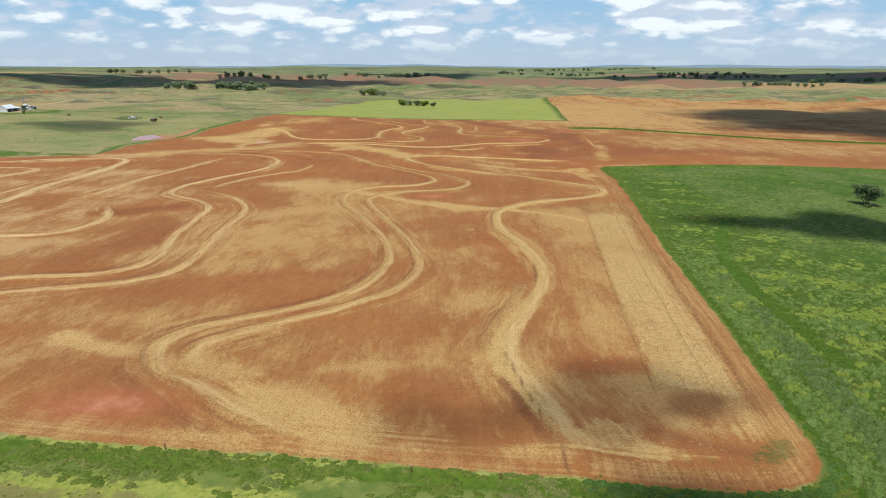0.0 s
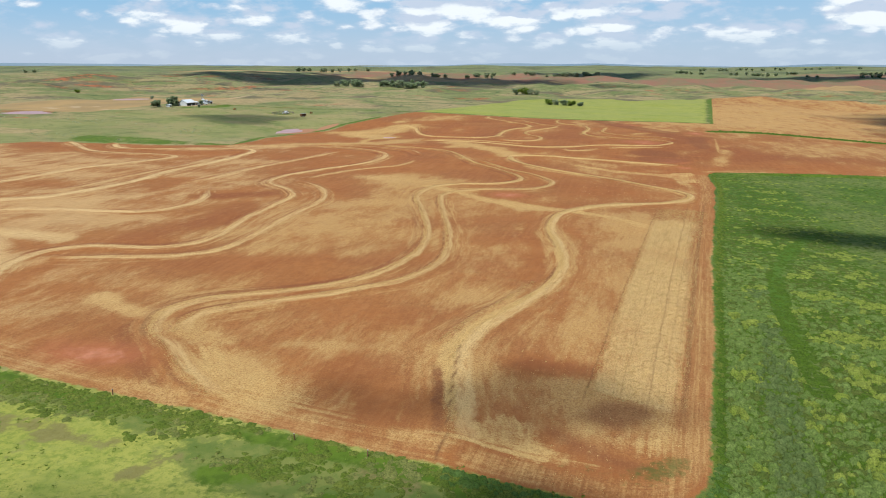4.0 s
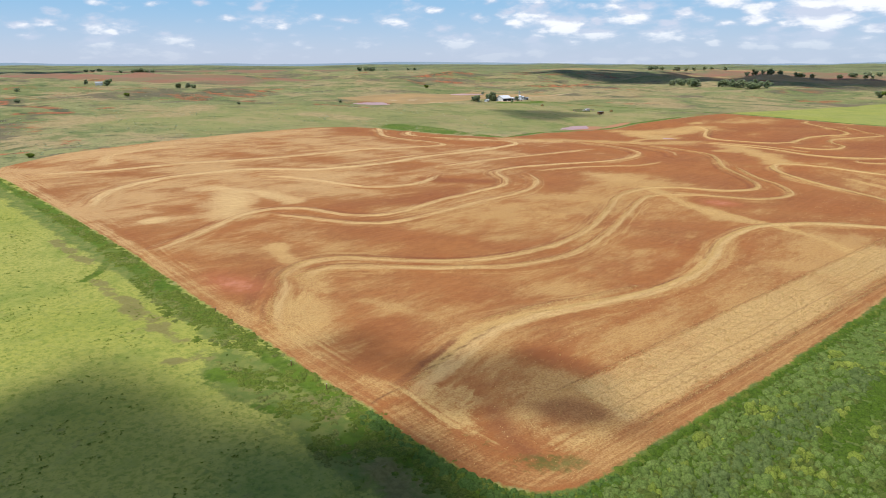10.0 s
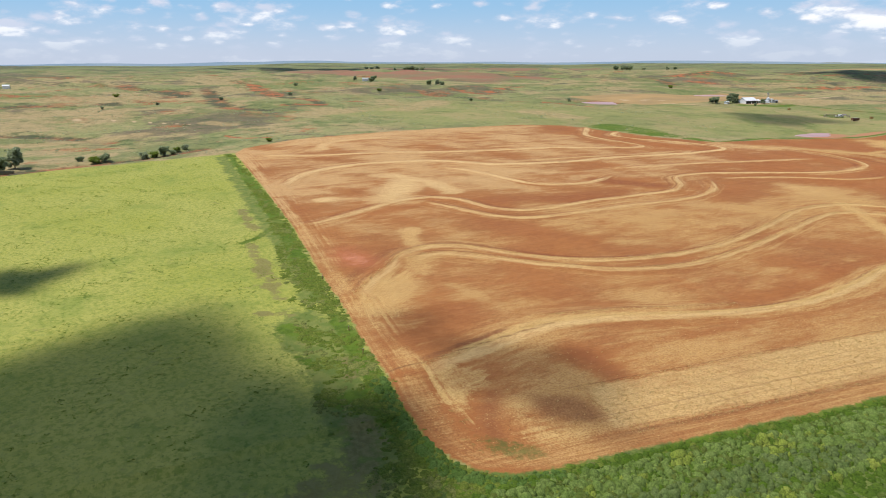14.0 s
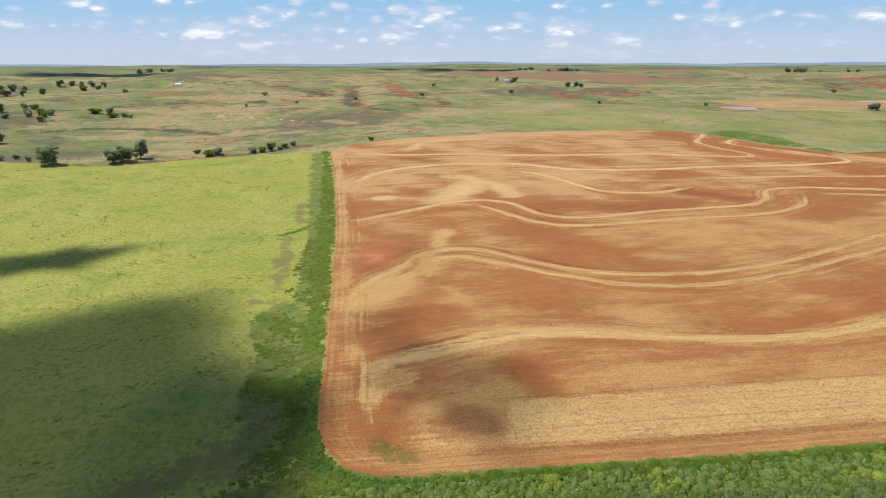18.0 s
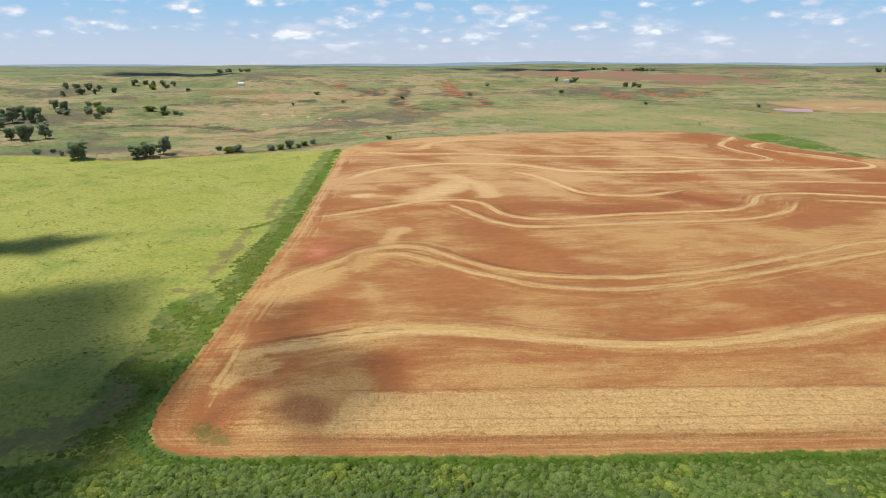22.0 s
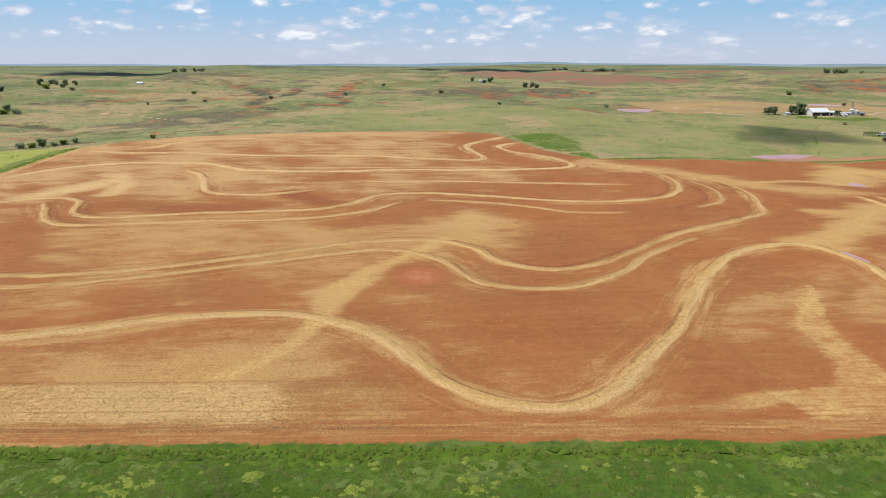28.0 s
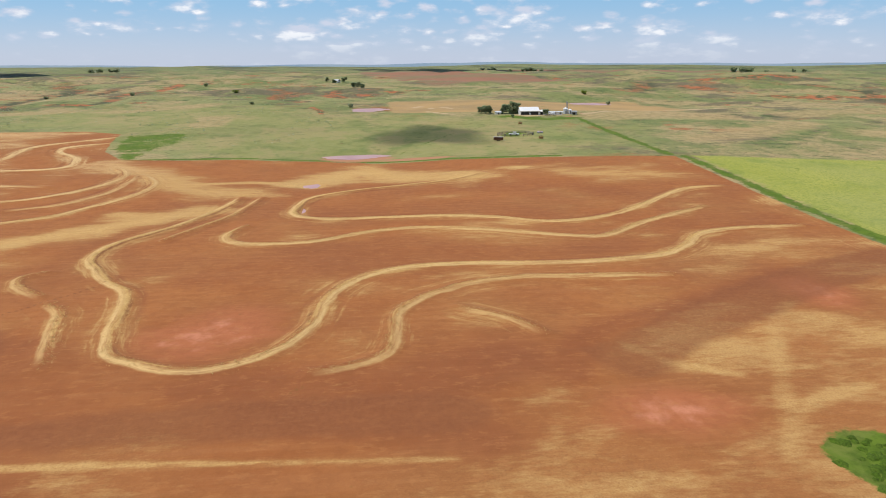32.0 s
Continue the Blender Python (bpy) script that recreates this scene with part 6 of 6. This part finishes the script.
def mounds(name, xy, radius, tall, material, label, category, seed, seg=5, clear=True, grazed=False):
    """Low rounded clumps of weeds, each a soft uneven dome, in one mesh of stuff."""
    rs = np.random.RandomState(seed)
    xy = np.asarray(xy)
    xy = xy[inside_distance(xy[:, 0], xy[:, 1], FIELD) < -0.25] if clear else xy
    n = len(xy)
    size = np.clip(np.exp(rs.normal(-0.22, 0.42, n)), 0.35, 2.0) * radius
    hgt = tall * np.sqrt(size / radius) * rs.uniform(0.7, 1.3, n)
    if grazed:
        hgt *= np.clip(1.0 - (xy[:, 1] - 80) / 60, 0.18, 1)
    z = level(xy[:, 0], xy[:, 1])
    t = math.tau * np.arange(seg) / seg + rs.uniform(0, 1, (n, 1))
    rows = [np.stack([xy[:, 0], xy[:, 1], z + hgt], -1)[:, None]]
    for out_r, up_z in ((0.62, 0.68), (1.12, -0.15)):
        r = size[:, None] * out_r * rs.uniform(0.65, 1.35, (n, seg))
        rows.append(np.stack([xy[:, :1] + r * np.cos(t), xy[:, 1:] + r * np.sin(t), z[:, None] + hgt[:, None] * (up_z + rs.uniform(-0.22, 0.22, (n, seg)) * (up_z > 0))], -1))
    verts = np.concatenate(rows, 1)
    k = np.arange(seg)
    nxt = (k + 1) % seg
    tri = [np.stack([0 * k, 1 + k, 1 + nxt], 1), np.stack([1 + k, 1 + seg + k, 1 + nxt], 1), np.stack([1 + nxt, 1 + seg + k, 1 + seg + nxt], 1)]
    tri = np.concatenate(tri)
    faces = (np.arange(n)[:, None, None] * verts.shape[1] + tri[None]).reshape(-1, 3)
    me = fast_mesh(name, verts.reshape(-1, 3), faces, material)
    me.polygons.foreach_set("use_smooth", np.ones(len(faces), bool))
    return tagged(new(name, me), label, category, "", "stuff")


def patchy(x, y, seed, length):
    return wavelets(x, y, seed, length) + 0.6 * wavelets(x, y, seed + 1, length * 0.37)


rs = np.random.RandomState(5)
px = np.concatenate([rs.uniform(34, 112, 46000), rs.uniform(34, 66, 60000)])
py = np.concatenate([rs.uniform(34, 232, 46000), rs.uniform(34, 228, 60000)])
inside = inside_distance(px, py, PASTURE)
ok = (inside > 0.3) & (rs.uniform(0, 1, len(px)) < np.clip(1.25 - inside / 70, 0.25, 1) * np.clip(1.5 - (py - 70) / 80, 0.22, 1))
px, py, inside = px[ok], py[ok], inside[ok]
grove = wavelets(px, py, 33, 18)
chance = rs.uniform(0, 1, len(px))
lane_d, *_ = segment_distance(px, py, [(62, 150), (57, 141), (50, 119), (48, 103), (47.6, 87), (47, 76)])
off_lane = lane_d > 1.5
sage = (abs(inside - 7.2) < 1.6 + 0.9 * grove) & (py < 112) & (grove > -0.3) & off_lane & (chance < 0.45)
spot = patchy(px, py, 71, 9)
lime = ~sage & off_lane & (inside > 2.2) & (((spot > np.where(inside > 9, 0.55, 1.0)) & (chance < 0.50)) | (chance < 0.012))
pale = ~sage & ~lime & off_lane & (inside > 1.6) & (rs.uniform(0, 1, len(px)) < np.clip((145 - py) / 40, 0.06, 1)) & (chance < np.where(inside < 9, 0.50, 0.26 + 0.10 * patchy(px, py, 73, 14)))
olive = ~sage & ~lime & ~pale & off_lane & (inside > 1.6) & (chance > 0.80 - 0.12 * patchy(px, py, 75, 11))
green = ~sage & ~lime & ~pale & ~olive & (inside > 0.8) & (chance > np.where(off_lane, 0.45, 0.70))
for name, mask, wide_m, tall_m, mat, words in (
        ("grass_tussocks", green, 0.40, 0.24, M_DOME_WEED, "dense green grass tussocks in the pasture"),
        ("sage_weeds", sage, 0.38, 0.48, M_DOME_SAGE, "grey-green ragweed standing in the pasture"),
        ("lime_weeds", lime, 0.40, 0.55, M_DOME_LIME, "bright yellow-green flowering weeds in the pasture"),
        ("pale_weeds", pale, 0.40, 0.46, M_DOME_PALE, "pale green leafy weeds near the field's edge"),
        ("olive_weeds", olive, 0.40, 0.34, M_DOME_OLIVE, "rank olive-green weeds in the pasture")):
    mounds(name, np.stack([px[mask], py[mask]], 1), wide_m, tall_m, mat, words, "weeds", len(name), grazed=True)
# thicket along the field's southern boundary and round its corner
row = spline([(36.5, 30), (36, 42), (35.4, 50), (33.6, 51.4), (31, 49.8), (26, 48.9), (19, 49.2), (12, 50.2), (-1, 51.4), (-14, 53), (-29, 54.4), (-57, 57.4), (-100, 60.6), (-156, 64)], 0.35)
pick = row[rs.randint(0, len(row), 9000)] + rs.normal(size=(9000, 2)) * np.array([1.3, 1.3])
keep = ((patchy(pick[:, 0], pick[:, 1], 81, 9) > 0.3) & (rs.uniform(0, 1, 9000) < 0.6)) | ((pick[:, 0] > 12) & (rs.uniform(0, 1, 9000) < 0.7))
mounds("hedge_weeds", pick[keep], 0.27, 0.13, M_DOME_HEDGE, "dark green broad-leaved weeds along the fence row", "weeds", 4)
turn = spline([(34.6, 58), (34.4, 54), (32.4, 51.2), (29.4, 49.6), (25.6, 49.2), (21, 49.4), (15, 49.9), (12.6, 50.2)], 0.3)
pick = turn[rs.randint(0, len(turn), 380)] + rs.normal(size=(380, 2)) * 0.42
mounds("thistle_weeds", pick, 0.34, 0.26, M_DOME_THISTLE, "tall blue-green thistles round the field's corner", "weeds", 5)
row = spline([(36.2, 52), (37.2, 77), (39.2, 98), (42.2, 128), (46.2, 161), (50.2, 199), (50.6, 221), (53, 229.0), (62, 230), (146, 236.5)], 0.5)
pick = row[rs.randint(0, len(row), 1300)] + rs.normal(size=(1300, 2)) * 0.5
mounds("verge_grass", pick, 0.24, 0.17, M_DOME_HEDGE, "rank green grass along the edge of the field", "grass", 6)
# rough grass between the fence row and the mown meadow
px, py = rs.uniform(-110, 36, 26000), rs.uniform(38, 63, 26000)
edge = inside_distance(px, py, FIELD)
ok = (edge < -0.3) & (edge > np.clip(-7.6 - 0.055 * px, -9, -3.2)) & (px < 36) & (patchy(px, py, 83, 6) > -0.35 - 0.05 * edge)
ok &= segment_distance(px, py, [(21, 46), (27, 41), (33, 30)])[0] > 2.6 + 0.8 * wavelets(px, py, 87, 5)
tone = patchy(px, py, 85, 7)
deep, light = ok & (tone < 0.55), ok & (tone >= 0.55)
mounds("rough_grass", np.stack([px[deep], py[deep]], 1), 0.30, 0.11, M_DOME_HEDGE, "rough olive-green grass beside the fence row", "grass", 14)
mounds("pale_grass", np.stack([px[light], py[light]], 1), 0.28, 0.11, M_DOME_STRAWY, "pale seeding grass beside the fence row", "grass", 15)
# strip of rank grass out in the field
row = spline([(64.5, 354.5), (72, 356.5), (88, 357), (138, 340), (201, 323)], 0.5)
pick = row[rs.randint(0, len(row), 3200)] + rs.normal(size=(3200, 2)) * 1.6
mounds("waterway_grass", pick, 0.5, 0.22, M_DOME_WEED, "tall dark green grass in a grassed waterway", "grass", 7, 5, False)
# tussocks in the bright meadow
px, py = rs.uniform(-150, 34, 16000), rs.uniform(-60, 52, 16000)
ok = (inside_distance(px, py, MEADOW) > 0) & (patchy(px, py, 91, 11) > 0.35)
tufts("meadow_tussocks", np.stack([px[ok], py[ok]], 1), 0.25, 0.05, 6, 0.10, M_WEED, "small dark tussocks scattered over the meadow", "grass", 8)
# stubble and straw lying on the headland and along the nearer banks
px, py = rs.uniform(14, 48, 60000), rs.uniform(50, 212, 60000)
inward = 36 + 0.098 * (py - 77) + 0.00012 * (py - 77) ** 2 - px
ok = ((inward > 2.4) & (inward < 12.6) & (py > 68) & (py < 166)) | ((inside_distance(px, py, FIELD) > 1.0) & (rs.uniform(0, 1, len(px)) < 0.04))
tufts("stubble", np.stack([px[ok], py[ok]], 1), 0.30, 0.05, 4, 0.06, M_STRAW, "pale wheat stubble and loose straw on the headland", "stubble", 9, 0.5)
banks = []
for line, w, amount, wet in TERRACES:
    c = spline(line, 0.3)
    c = c[(c[:, 0] > -40)]
    if len(c):
        banks.append(c[rs.randint(0, len(c), 3 * len(c))] + rs.normal(size=(3 * len(c), 2)) * 0.26 * w)
banks = np.vstack(banks)
tufts("terrace_straw", banks, 0.30, 0.05, 4, 0.06, M_STRAW, "loose bleached straw on the terrace banks", "straw", 10, 0.5)
# scrub dotted over the range
px, py = rs.uniform(-620, -150, 8000), rs.uniform(-200, 420, 8000)
ok = (inside_distance(px, py, FIELD) < -4) & (inside_distance(px, py, MEADOW) < -3) & (patchy(px, py, 95, 60) > 0.35) & ~((py > 300) & (px > -380))
tufts("range_scrub", np.stack([px[ok], py[ok]], 1), 0.6, 0.4, 9, 0.20, M_LEAF2, "low dark scrub dotted over the open range", "scrub", 11)
